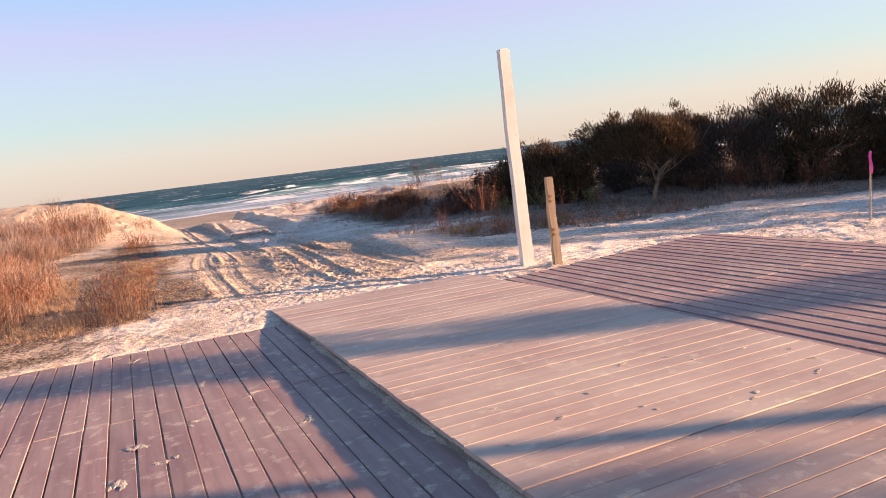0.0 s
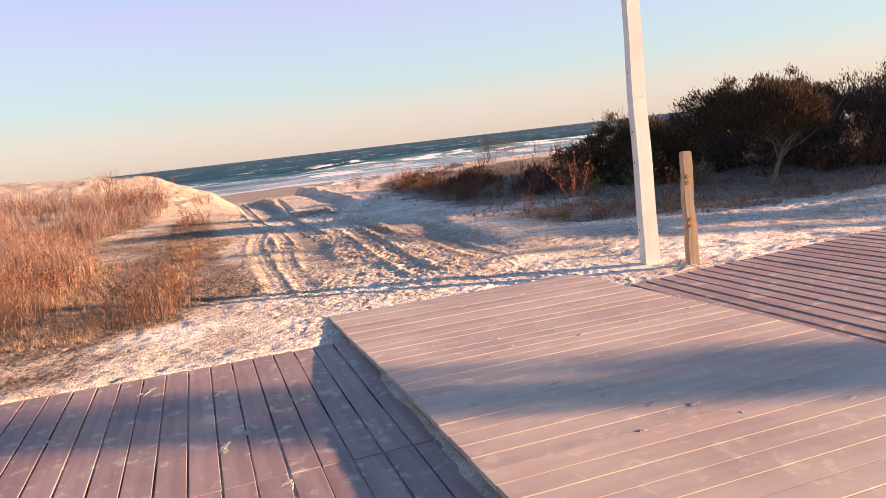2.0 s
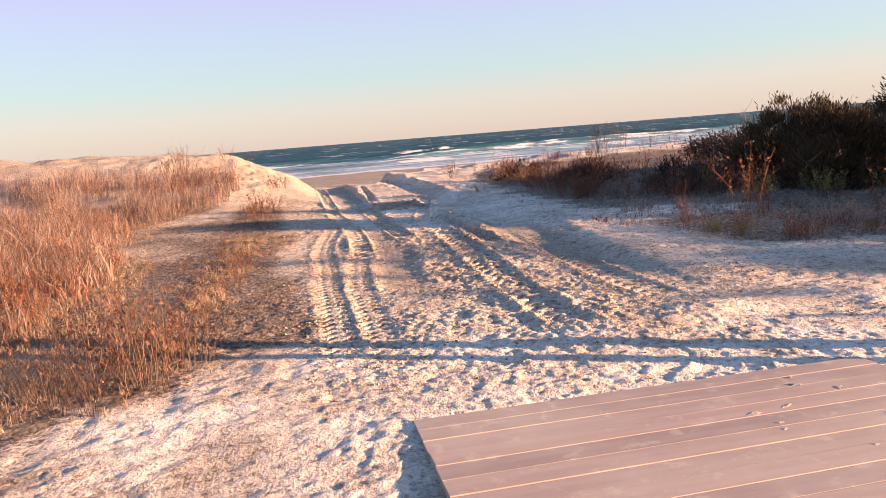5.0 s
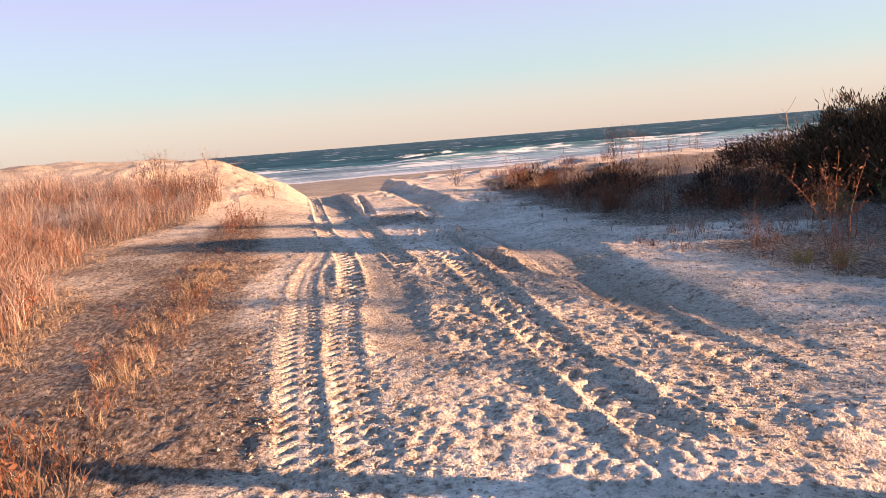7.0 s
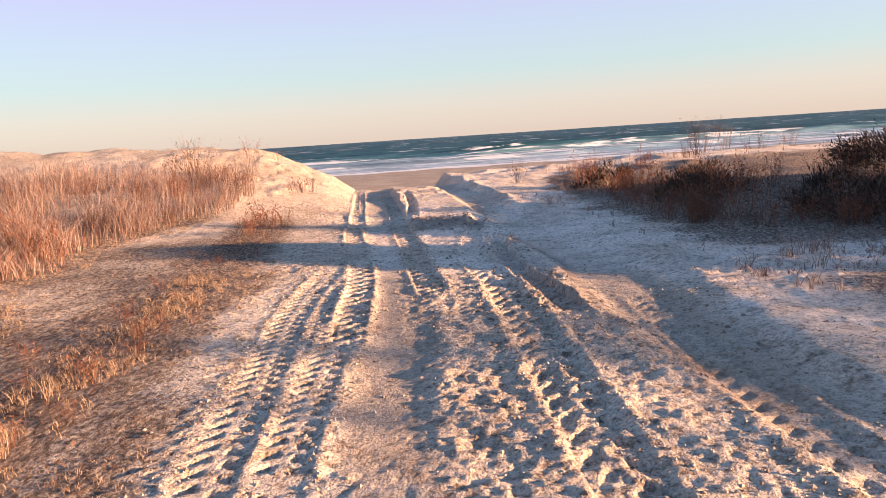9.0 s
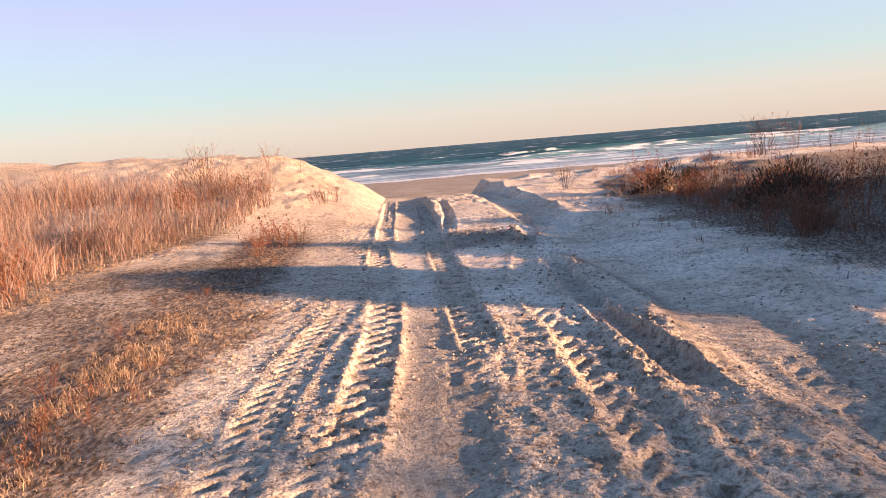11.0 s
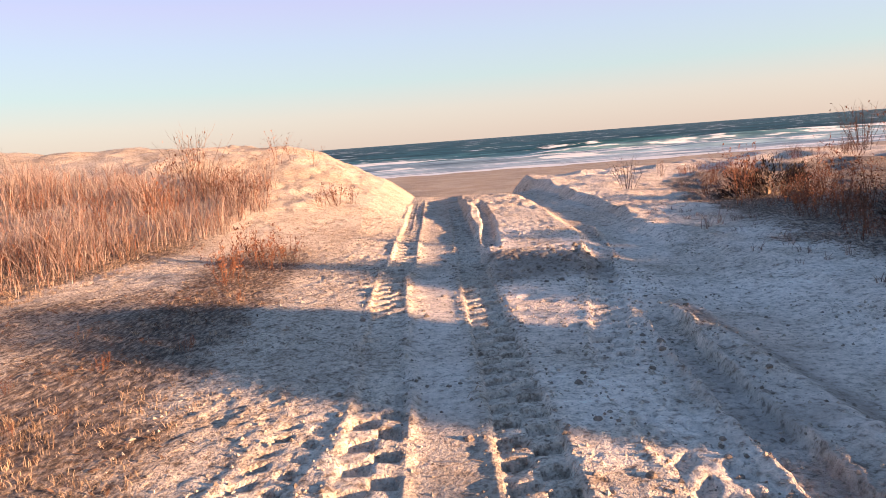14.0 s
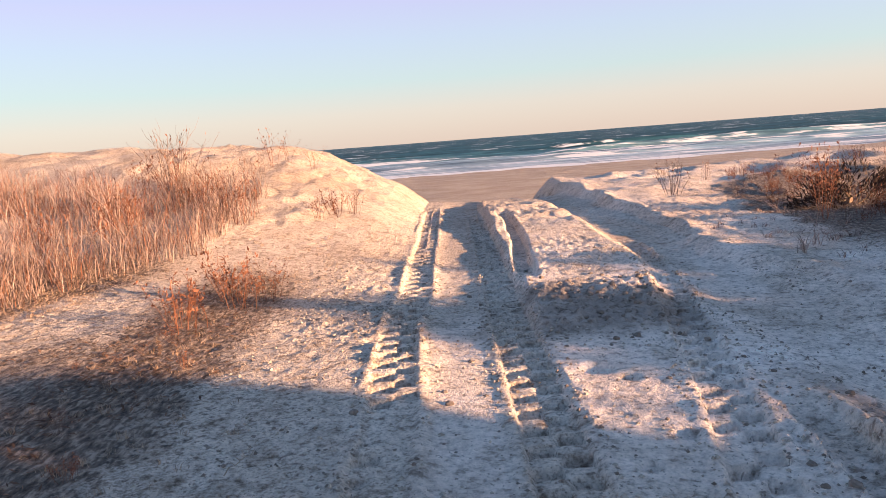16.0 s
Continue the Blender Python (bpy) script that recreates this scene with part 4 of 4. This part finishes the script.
for x, y, size in ((0.12, 19.6, 0.65), (0.35, 20.2, 0.6), (0.2, 20.5, 0.75), (0.5, 20.4, 0.5), (0.0, 19.9, 0.5), (0.55, 24.2, 0.6), (0.75, 24.5, 0.45), (0.35, 23.9, 0.4)):
    plant("weed_shrub", random.choice(WEEDS), x, y, random.uniform(0, 6), size, "small dark brown leafy weed on sand", "shrub", "weeds of the grass strip")
for i in range(60):
    y = random.uniform(8.9, 19.5)
    x = float(strip_x(np.array(y))) + random.gauss(0, 0.2)
    plant("weed_tuft", random.choice(WEEDS + BARE), x, y, random.uniform(0, 6), random.uniform(0.13, 0.32) * (0.6 if y > 14.5 else 1.0), "small brown weed tuft in the grass strip", "weed", "weed tufts of the grass strip")
for x, y, size in ((-0.45, 9.35, 0.9), (-0.1, 9.15, 0.85), (-0.6, 9.1, 0.7), (0.1, 9.5, 0.7), (-0.25, 9.75, 0.8), (-0.9, 8.9, 0.4), (-0.3, 8.75, 0.45)):
    plant("arching_weed", random.choice(BARE), x, y, random.uniform(0, 6), size, "arching bare red-brown weed beside the sand path", "shrub", "weeds of the grass strip")
for i in range(46):
    x = random.uniform(5.4, 10.5)
    y = float(np.interp(x, [5.0, 5.6, 6.2, 8, 11], [14.0, 11.9, 11.0, 10.7, 10.5])) + abs(random.gauss(0, 1.3))
    plant("weed_tuft", random.choice(WEEDS + OLIVE[:1]), x, y, random.uniform(0, 6), random.uniform(0.18, 0.42), "low tangled brown weed tuft on leaf litter", "weed", "weed tufts before the thicket")
for x, y, size in ((-0.95, 27.2, 0.75), (-0.75, 27.5, 0.5), (-0.3, 27.4, 0.5)):
    plant("weed_stalk", random.choice(STALK), x, y, random.uniform(0, 6), size, "withered weed on the bare dune slope", "weed", "weeds of the dune slope")
for i in range(85):
    y = 9.3 + 15.5 * random.random() ** 1.2
    x = float(field_edge(y)) - abs(random.gauss(0.1, 1.3))
    plant("field_weed", random.choice(WEEDS + BARE), x, y, random.uniform(0, 6), random.uniform(0.45, 0.85), "rust-brown twiggy weed among tall dry grass", "shrub", "weeds of the grass field")


# ---- evergreens ----
def crown_mesh(seed, rx, ry, rz, cz, clumps, sprigs, mat, under=0.35, puff=0.26, coarse=1.0):
    random.seed(seed)
    v, f = [], []
    for _ in range(clumps):
        a, u = random.uniform(0, 6.28), random.uniform(-under, 1)
        q = math.sqrt(max(0.0, 1 - u * u))
        k = random.uniform(0.6, 0.97) ** 0.7 * (1 + 0.16 * math.sin(3 * a + seed) + 0.1 * math.sin(7 * a + 2 * seed))
        c = Vector((rx * k * q * math.cos(a), ry * k * q * math.sin(a), cz + rz * k * u))
        out = Vector((c.x, c.y, (c.z - cz) + 0.45 * rz)).normalized()
        for _ in range(sprigs):
            o = c + Vector((random.gauss(0, puff * 0.55), random.gauss(0, puff * 0.55), random.gauss(0, puff * 0.4)))
            d = (out + Vector((random.uniform(-0.9, 0.9), random.uniform(-0.9, 0.9), random.uniform(-0.2, 1.1)))).normalized()
            ln, w = random.uniform(0.06, 0.13) * coarse, random.uniform(0.0055, 0.012) * coarse
            s = d.cross(Vector((random.uniform(-1, 1), random.uniform(-1, 1), 1))).normalized() * w
            b = len(v)
            v += [tuple(o), tuple(o + d * ln * 0.5 + s), tuple(o + d * ln), tuple(o + d * ln * 0.5 - s)]
            f.append((b, b + 1, b + 2, b + 3))
    return array_mesh("crown", v, f, mat)


def trunk_mesh(seed, height_, r, limbs, rx, rz):
    random.seed(seed)
    s = Sprays()
    pts, _d = s.wander((0, 0, -0.15), (0.1, 0.05, 1), height_ * 0.55, 6, 0.12)
    s.stem(pts, r, r * 0.6)
    for i in range(limbs):
        a = 6.28 * i / limbs + random.uniform(-0.3, 0.3)
        p = pts[random.randint(2, 6)]
        lp, ld = s.wander(p, (math.cos(a), math.sin(a), random.uniform(0.35, 1.1)), rx * random.uniform(0.6, 0.95), 6, 0.25)
        s.stem(lp, r * 0.5, 0.008)
        for q in lp[2:]:
            for _ in range(2):
                tp, td = s.wander(q, (random.uniform(-1, 1), random.uniform(-1, 1), random.uniform(0, 1)), rx * 0.3, 3, 0.3)
                s.stem(tp, 0.008, 0.003)
    return array_mesh("trunk", s.v, s.f, BARK)


def evergreen(name, x, y, rx, ry, top_z, cz, clumps, label, seed, mat, trunk_h, under=0.35, puff=0.17, sprigs=160, category="tree", group="", turn=0.0, shear=0.0, coarse=1.0):
    z0 = ground_z(x, y)
    tree = empty_thing(name, x, y, z0, label, category, group)
    mesh_part("trunk", trunk_mesh(seed, trunk_h, 0.07, 7, rx, 1.0), tree)
    mesh_part("crown", crown_mesh(seed, rx, ry, (top_z - z0 - cz) / 1.12, cz, clumps, sprigs, mat, under, puff, coarse), tree)
    tree.rotation_euler[2] = radians(turn)
    if shear:
        for v in tree.children[1].data.vertices:
            v.co.x += shear * rx * (0.4 + 0.6 * v.co.z / (cz + 0.8))
            v.co.z += 0.12 * v.co.x
    return tree


evergreen("cedar_bush", 10.2, 16.05, 1.3, 0.75, 1.40, 0.5, 250, "low wide dark-green cedar bush on dune sand", 3, CEDAR, 1.1, 0.6, turn=-51)
# extra cedar mostly hidden behind the next one, put there for its shadow
evergreen("cedar_tree", 14.9, 16.0, 1.1, 1.1, 1.95, 1.0, 190, "dark cedar added behind a smaller one to cast shade", 6, CEDAR, 1.8, 0.8)
evergreen("cedar_tree", 10.92, 13.1, 1.3, 0.56, 1.78, 1.25, 200, "small wind-sheared cedar with a short forked trunk", 5, CEDAR, 1.5, 0.3, turn=-51, shear=0.42)
for k, (x, y, r, top) in enumerate(((16.2, 12.6, 1.7, 1.9), (18.0, 11.0, 1.9, 2.1), (19.5, 8.6, 2.0, 2.2), (21.0, 12.0, 2.2, 2.6), (20.5, 5.2, 1.9, 3.1), (23.5, 8.5, 2.4, 2.9))):
    evergreen("cedar_bush", x, y, r, r, top, 0.8, 215, "dense dark evergreen bush of the thicket", 20 + k, CEDAR, 1.2, 0.7, 0.25, 100, "tree", "evergreens of the thicket", coarse=1.4)
for k, (x, y, r, top) in enumerate(((13.2, 15.3, 1.3, 1.15), (14.4, 13.4, 1.2, 1.75), (13.0, 18.2, 1.6, 1.0), (15.2, 17.0, 1.8, 1.3), (12.2, 20.5, 1.5, 0.75), (17.5, 15.5, 1.9, 2.1), (16.4, 13.9, 1.4, 2.05))):
    evergreen("thicket_shrub", x, y, r, r, top, 0.35, 130, "dense grey-brown leafless shrub of the thicket", 40 + k, SCRUB, 0.9, 0.5, 0.26, 100, "shrub", "thicket shrubs", coarse=1.1)
random.seed(29)
for k in range(6):
    y = 16.6 + 9.0 * random.random()
    x = float(shrub_edge(y)) + 0.75 + abs(random.gauss(0, 1.4))
    r = random.uniform(0.45, 0.8)
    evergreen("thicket_shrub", x, y, r, r, ground_z(x, y) + random.uniform(0.35, 0.6), 0.10, 26, "low dark tangled shrub among russet weeds", 70 + k, SCRUB, 0.4, 0.4, 0.16, 80, "shrub", "low dark shrubs among the weeds")
random.seed(17)
for i in range(46):
    f = random.random()
    x, y = 12.2 + 5.5 * f + random.uniform(-0.6, 1.2), 13.6 - 5.0 * f + random.uniform(-0.3, 1.8)
    plant("thicket_weed", random.choice(BARE + WEEDS), x, y, random.uniform(0, 6.3), random.uniform(0.7, 1.4), "grey-brown leafless shrub in front of the thicket", "shrub", "weed shrubs of the thicket edge", 0.02)
for x, y, s in ((12.6, 30.5, 1.5), (13.3, 31.6, 1.7), (14.0, 31.2, 1.3), (15.5, 32.0, 1.3), (16.5, 31.5, 1.2), (11.9, 29.5, 0.9)):
    plant("bare_bush", random.choice(BARE), x, y, random.uniform(0, 6), s, "bare wind-bent twiggy bush before the beach", "shrub", "bare bushes by the beach")
for x, y, s in ((-1.85, 25.2, 1.3), (-2.1, 25.4, 1.1), (-1.6, 25.1, 0.75), (-2.3, 25.0, 0.7), (-0.95, 24.3, 0.65), (-1.35, 24.1, 0.75), (-1.85, 24.7, 0.75), (-1.15, 24.6, 0.55)):
    plant("bare_bush", random.choice(BARE + WEEDS[:2]), x, y, random.uniform(0, 6), s, "wind-bent bare bush on the dune shoulder", "shrub", "bushes of the dune shoulder")
# cedars and a post added unseen beside the deck, behind the walker, to cast shade
evergreen("cedar_tree", 15.0, -0.45, 0.34, 0.34, 4.3, 1.9, 90, "slender upright cedar added out of view beside the boardwalk to cast shade", 61, CEDAR, 3.0, 0.9, 0.2)
evergreen("cedar_tree", 15.6, -5.0, 1.1, 1.1, 4.0, 1.9, 130, "broad dark cedar added out of view beside the boardwalk to cast shade", 62, CEDAR, 3.0, 0.9)
evergreen("cedar_tree", 17.6, 4.9, 1.3, 1.3, 2.4, 1.0, 130, "loose dark cedar added out of view beside the sand to cast shade", 63, CEDAR, 2.2, 0.9)
tall_post("wooden_post", 12.2, -1.82, ground_z(12.2, -1.82), 0.13, 3.2, 10, STAKE_WOOD, "tall weathered wooden post added out of view beside the boardwalk to cast shade")


# ---- boardwalk ----
def plank_mesh(length, width, thick, round_=0.002):
    bm = bmesh.new()
    box(bm, -length / 2, length / 2, -width / 2, width / 2, -thick, 0, round_)
    return bm


def deck(name, label, mat, boards, thick=0.028):
    """boards: (x, y, z, turn, length, width, roll, z shift) each, top face at z."""
    top = tagged(new(name), label, "boardwalk", kind="structure")
    shared = {}
    for x, y, z, turn, length, width, tip, pitch in boards:
        key = (round(length, 3), round(width, 3))
        if key not in shared:
            bm = plank_mesh(length, width, thick)
            ob = part("plank", bm, mat, top)
            shared[key] = ob.data
        else:
            ob = mesh_part("plank", shared[key], top)
        ob.location = (x, y, z)
        ob.rotation_euler = (radians(tip), radians(pitch), radians(turn))
    return top


random.seed(23)
PITCH = 0.150


def jit(a):
    return random.uniform(-a, a)


left_boards, right_boards, ramp_boards, mid_boards = [], [], [], []
JOINTS = ((7.17, 5.05), (5.042, 1.6), (1.592, -3.0))
for i in range(34):
    x = 1.348 - 0.075 - i * PITCH
    for y1, y0 in JOINTS:
        left_boards.append((x + jit(0.0015), (y0 + y1) / 2 + jit(0.004), -0.135 - 0.0175 * x + jit(0.002), 90 + jit(0.1), y1 - y0, 0.139, jit(0.3), jit(0.05)))
tilt = math.degrees(math.atan2(0.0185, 1.0))
for i in range(21):
    x = 3.88 + 0.075 + i * PITCH
    for y1, y0 in ((7.14, 4.76), (4.752, 1.6), (1.592, -3.0)):
        right_boards.append((x + jit(0.0015), (y0 + y1) / 2 + jit(0.004), -0.152 + (x - 3.88) * 0.0185 + jit(0.0015), 90 + jit(0.1), y1 - y0, 0.142, tilt, jit(0.05)))


def ramp_z(y):
    return float(np.interp(y, [2.5, 5.55, 8.1], [-0.045, -0.045, -0.118]))


for i in range(40):
    y = 8.05 - 0.0695 - i * 0.139
    slope = math.degrees(math.atan2(ramp_z(y + 0.02) - ramp_z(y - 0.02), 0.04))
    ramp_boards.append((2.59 + jit(0.004), y, ramp_z(y) - 0.045 + jit(0.0012), jit(0.06), 2.53, 0.1355, slope, 1.0 + jit(0.06)))
for i in range(38):
    y = 2.48 - 0.075 - i * PITCH
    mid_boards.append((2.59 + jit(0.006), y, -0.09 + jit(0.0015), jit(0.06), 2.53, 0.143, 0, 1.0 + jit(0.05)))

deck("boardwalk_west", "brown composite boardwalk with planks laid lengthwise", PLANK, left_boards)
deck("boardwalk_east", "brown composite boardwalk with planks laid lengthwise, tilted", PLANK, right_boards)
deck("ramp", "sandy brown composite plank ramp down to the beach", PLANK_SANDY, ramp_boards)
deck("boardwalk_middle", "brown composite boardwalk with planks laid crosswise", PLANK_WORN, mid_boards)
def edge_beam(name, x0, x1, top):
    """A beam under the ramp's edge, its top following the slope."""
    bm = bmesh.new()
    ends = []
    for y, dz in ((2.5, 0.0), (5.55, 0.0), (8.04, -0.073)):
        ends.append([bm.verts.new(p) for p in ((x0, y, -0.37), (x1, y, -0.37), (x1, y, top + dz), (x0, y, top + dz))])
    for p, q in zip(ends, ends[1:]):
        for k in range(4):
            bm.faces.new((p[k], q[k], q[(k + 1) % 4], p[(k + 1) % 4]))
    bm.faces.new(ends[0])
    bm.faces.new(ends[-1][::-1])
    bmesh.ops.recalc_face_normals(bm, faces=bm.faces)
    return tagged(part(name, bm, FRAME_WOOD), "grey timber edge beam under the ramp", "beam", kind="structure")


edge_beam("trim_ramp_west", 1.352, 1.385, -0.102)
edge_beam("trim_ramp_east", 3.80, 3.825, -0.148)
for nm, x0, x1, y0, y1, z1 in (("trim_west", -3.8, 1.31, 7.05, 7.10, -0.188), ("trim_east", 3.88, 7.02, 7.03, 7.08, -0.185)):
    bm = bmesh.new()
    box(bm, x0, x1, y0, y1, z1 - 0.14, z1, 0.003)
    tagged(part(nm, bm, FRAME_WOOD), "grey timber beam carrying the planks", "beam", kind="structure")
for y in (0.0, 1.2, 2.6, 3.8, 5.05, 6.3):
    bm = bmesh.new()
    box(bm, -3.8, 1.31, y - 0.02, y + 0.02, -0.32, -0.189, 0.002)
    tagged(part("trim_joist", bm, FRAME_WOOD), "grey timber joist under the planks", "beam", kind="structure")

# ---- sand blown into the joints ----
def joint_sand(name, x0, x1, y0, y1, top, seed):
    me = grid_mesh(name, np.arange(x0, x1, 0.05), np.arange(y0, y1, 0.06), lambda X, Y: top(X, Y) - 0.008 - 0.05 * np.clip(value_noise(X * 1.6, Y * 2.4, seed) - 0.06, 0, 1) - 0.004 * (value_noise(X * 9, Y * 7, seed + 1) + 0.5), LOOSE)
    return tagged(mesh_part(name, me), "pale sand blown into the joints between planks", "sand", kind="stuff")


joint_sand("joint_sand", 1.36, 3.82, -2.9, 8.0, lambda X, Y: np.interp(Y, [2.5, 5.55, 8.1], [-0.045, -0.045, -0.118]) - 0.052 - 0.0175 * (X - 2.59), 71)
joint_sand("joint_sand", -3.7, 1.30, -2.9, 7.04, lambda X, Y: -0.135 - 0.0175 * X - 0.002, 73)


# drift of sand along the foot of the ramp's edge
me = grid_mesh("sand_drift", np.arange(1.287, 1.352, 0.008), np.arange(-0.5, 7.12, 0.02),
               lambda X, Y: -0.137 - 0.0175 * X + (0.020 + 0.012 * value_noise(Y * 6, Y * 0 + 2.0, 75)) * (X - 1.315 + 0.05 * value_noise(Y * 2.2, Y * 0, 76) + 0.03 * value_noise(Y * 11, Y * 0, 77)) / 0.04, LOOSE)
tagged(mesh_part("sand_drift", me), "thin line of pale sand along the ramp edge", "sand", kind="stuff")


def sand_patch(x, y, z, rx, ry, turn, seed):
    """A thin ragged smear of sand."""
    random.seed(seed)
    bm = bmesh.new()
    n = 18
    top = bm.verts.new((0, 0, 0.0016))
    inner, outer = [], []
    for i in range(n):
        a = 6.283 * i / n
        k = random.uniform(0.55, 1.1)
        outer.append(bm.verts.new((rx * k * math.cos(a), ry * k * math.sin(a), -0.001)))
        inner.append(bm.verts.new((rx * k * 0.6 * math.cos(a + 0.1), ry * k * 0.6 * math.sin(a + 0.1), random.uniform(0.0004, 0.0018))))
    for i in range(n):
        j = (i + 1) % n
        bm.faces.new((top, inner[i], inner[j]))
        bm.faces.new((inner[i], outer[i], outer[j], inner[j]))
    ob = part("sand_patch", bm, LOOSE)
    ob.location, ob.rotation_euler = (x, y, z), (0, radians(1.0), turn)
    return tagged(ob, "thin smear of pale sand trodden onto the planks", "sand", "sand smears on the boardwalk")


random.seed(31)
SMEARS = ((-0.17, 4.46), (-0.04, 4.16), (-0.29, 3.92), (0.18, 4.67), (0.58, 4.94), (0.78, 4.27), (-0.58, 6.21), (0.32, 5.57), (0.5, 5.73), (0.39, 6.21), (-0.14, 6.79), (0.81, 6.08), (0.31, 6.54), (1.1, 5.37))
for k, (x, y) in enumerate(SMEARS):
    for _ in range(3):
        dx, dy = random.gauss(0, 0.035), random.gauss(0, 0.05)
        sand_patch(x + dx, y + dy, -0.135 - 0.0175 * (x + dx) + 0.0015, random.uniform(0.012, 0.035), random.uniform(0.02, 0.07), random.uniform(-0.6, 0.6), 500 + 3 * k + _)
for k in range(60):
    x, y = random.uniform(1.5, 3.7), random.uniform(2.6, 7.9)
    z = ramp_z(y) - 0.045 - 0.0175 * (x - 2.59) + 0.002
    sand_patch(x, y, z, random.uniform(0.012, 0.045), random.uniform(0.008, 0.022), random.uniform(-0.5, 0.5), 700 + k)


def dead_stalk(x, y, turn, length, seed):
    random.seed(seed)
    sp = Sprays()
    pts, _d = sp.wander((0, 0, 0.012), (1, 0, 0.02), length, 6, 0.14)
    pts = [Vector((p.x, p.y, 0.010 + 0.02 * abs(math.sin(i * 1.3)))) for i, p in enumerate(pts)]
    sp.stem(pts, 0.004, 0.0015)
    for i in (2, 3, 4):
        tp, _t = sp.wander(pts[i], (0.6, random.choice((-1, 1)), 0.15), length * 0.25, 3, 0.2)
        sp.stem(tp, 0.0025, 0.001)
    ob = mesh_part("dead_stalk", array_mesh("dead_stalk", sp.v, sp.f, SHORT))
    ob.location, ob.rotation_euler = (x, y, ground_z(x, y)), (0, 0, turn)
    return tagged(ob, "dry broken plant stalk lying on sand", "twig", "stalks lying on the sand")


random.seed(37)
for k, (x, y) in enumerate(((2.25, 16.4), (2.2, 15.6), (2.1, 12.4), (2.35, 12.3), (0.3, 12.6), (0.0, 13.8), (3.1, 14.8), (0.6, 19.4), (5.3, 18.4), (5.9, 15.2), (1.1, 17.3), (-0.6, 11.5), (0.75, 10.4), (4.9, 16.9), (3.5, 10.4), (2.05, 19.8))):
    dead_stalk(x, y, random.uniform(0, 6.28), random.uniform(0.18, 0.42), 700 + k)


def clod(x, y, r, seed):
    random.seed(seed)
    bm = bmesh.new()
    bmesh.ops.create_icosphere(bm, subdivisions=2, radius=r)
    for v in bm.verts:
        v.co *= 1 + random.uniform(-0.22, 0.22)
        v.co.z *= 0.7
    ob = part("sand_clod", bm, CLOD)
    ob.location, ob.rotation_euler = (x, y, ground_z(x, y) + r * 0.1), (0, 0, random.uniform(0, 6.28))
    return tagged(ob, "crumbled clod of damp sand beside a tyre rut", "clod", "sand clods along the ruts")


random.seed(43)
for k in range(110):
    line = random.choice(TRACKS[2:])
    y = random.uniform(max(line[2], 12.6), min(line[3], 21.5))
    x = float(np.interp(y, line[0], line[1])) + random.choice((-1, 1)) * line[4] * random.uniform(0.55, 1.3)
    clod(x, y, random.uniform(0.008, 0.022), 900 + k)
for k in range(70):
    clod(random.uniform(2.62, 3.6), random.uniform(18.8, 20.6), random.uniform(0.010, 0.028), 1100 + k)


# ---- loose crumbs of sand ----
def crumb_keep(px, py):
    edge = np.zeros(np.shape(px))
    for row in TRACKS:
        d = np.abs(np.abs(px - np.interp(py, row[0], row[1])) - row[4] * 0.6)
        edge = np.maximum(edge, np.exp(-(d / 0.07) ** 2) * (py > row[2]) * (py < row[3]))
    return np.clip(0.12 + 0.75 * edge + 0.5 * step(0.0, 0.25, value_noise(px * 1.7, py * 1.7, 95)), 0, 1) * (1 - 0.6 * calm_at(px, py) * (1 - edge))


def crumbs_mesh(name, px, py, pz, size, mat):
    """Small uneven eight-sided lumps."""
    n = len(px)
    base = np.array([[1, 0, 0], [0, 1, 0], [-1, 0, 0], [0, -1, 0], [0, 0, 1], [0, 0, -1]], dtype=float)
    a = rng.uniform(0, 2 * np.pi, n)
    p = base[None] * rng.uniform(0.6, 1.35, (n, 6, 1)) * size[:, None, None] * np.array([1.0, 1.0, 0.75])
    x = p[:, :, 0] * np.cos(a)[:, None] - p[:, :, 1] * np.sin(a)[:, None] + px[:, None]
    y = p[:, :, 0] * np.sin(a)[:, None] + p[:, :, 1] * np.cos(a)[:, None] + py[:, None]
    v = np.stack([x, y, p[:, :, 2] + (pz + 0.25 * size)[:, None]], -1).reshape(-1, 3)
    tri = np.array([[0, 1, 4], [1, 2, 4], [2, 3, 4], [3, 0, 4], [1, 0, 5], [2, 1, 5], [3, 2, 5], [0, 3, 5]])
    f = (np.arange(n)[:, None, None] * 6 + tri[None]).reshape(-1, 3)
    return array_mesh(name, v.tolist(), f.tolist(), mat)


for count, mat, words in ((26000, LOOSE, "pale dry crumbs of sand scattered over the ruts"), (12000, CLOD, "damp brown crumbs of sand scattered over the ruts")):
    px, py = scatter(count, 0.7, 4.9, 8.4, 22, crumb_keep)
    tagged(mesh_part("sand_crumbs", crumbs_mesh("sand_crumbs", px, py, ground_at(px, py), 0.0035 + 0.011 * rng.uniform(0, 1, len(px)) ** 2.2, mat)), words, "sand", kind="stuff")
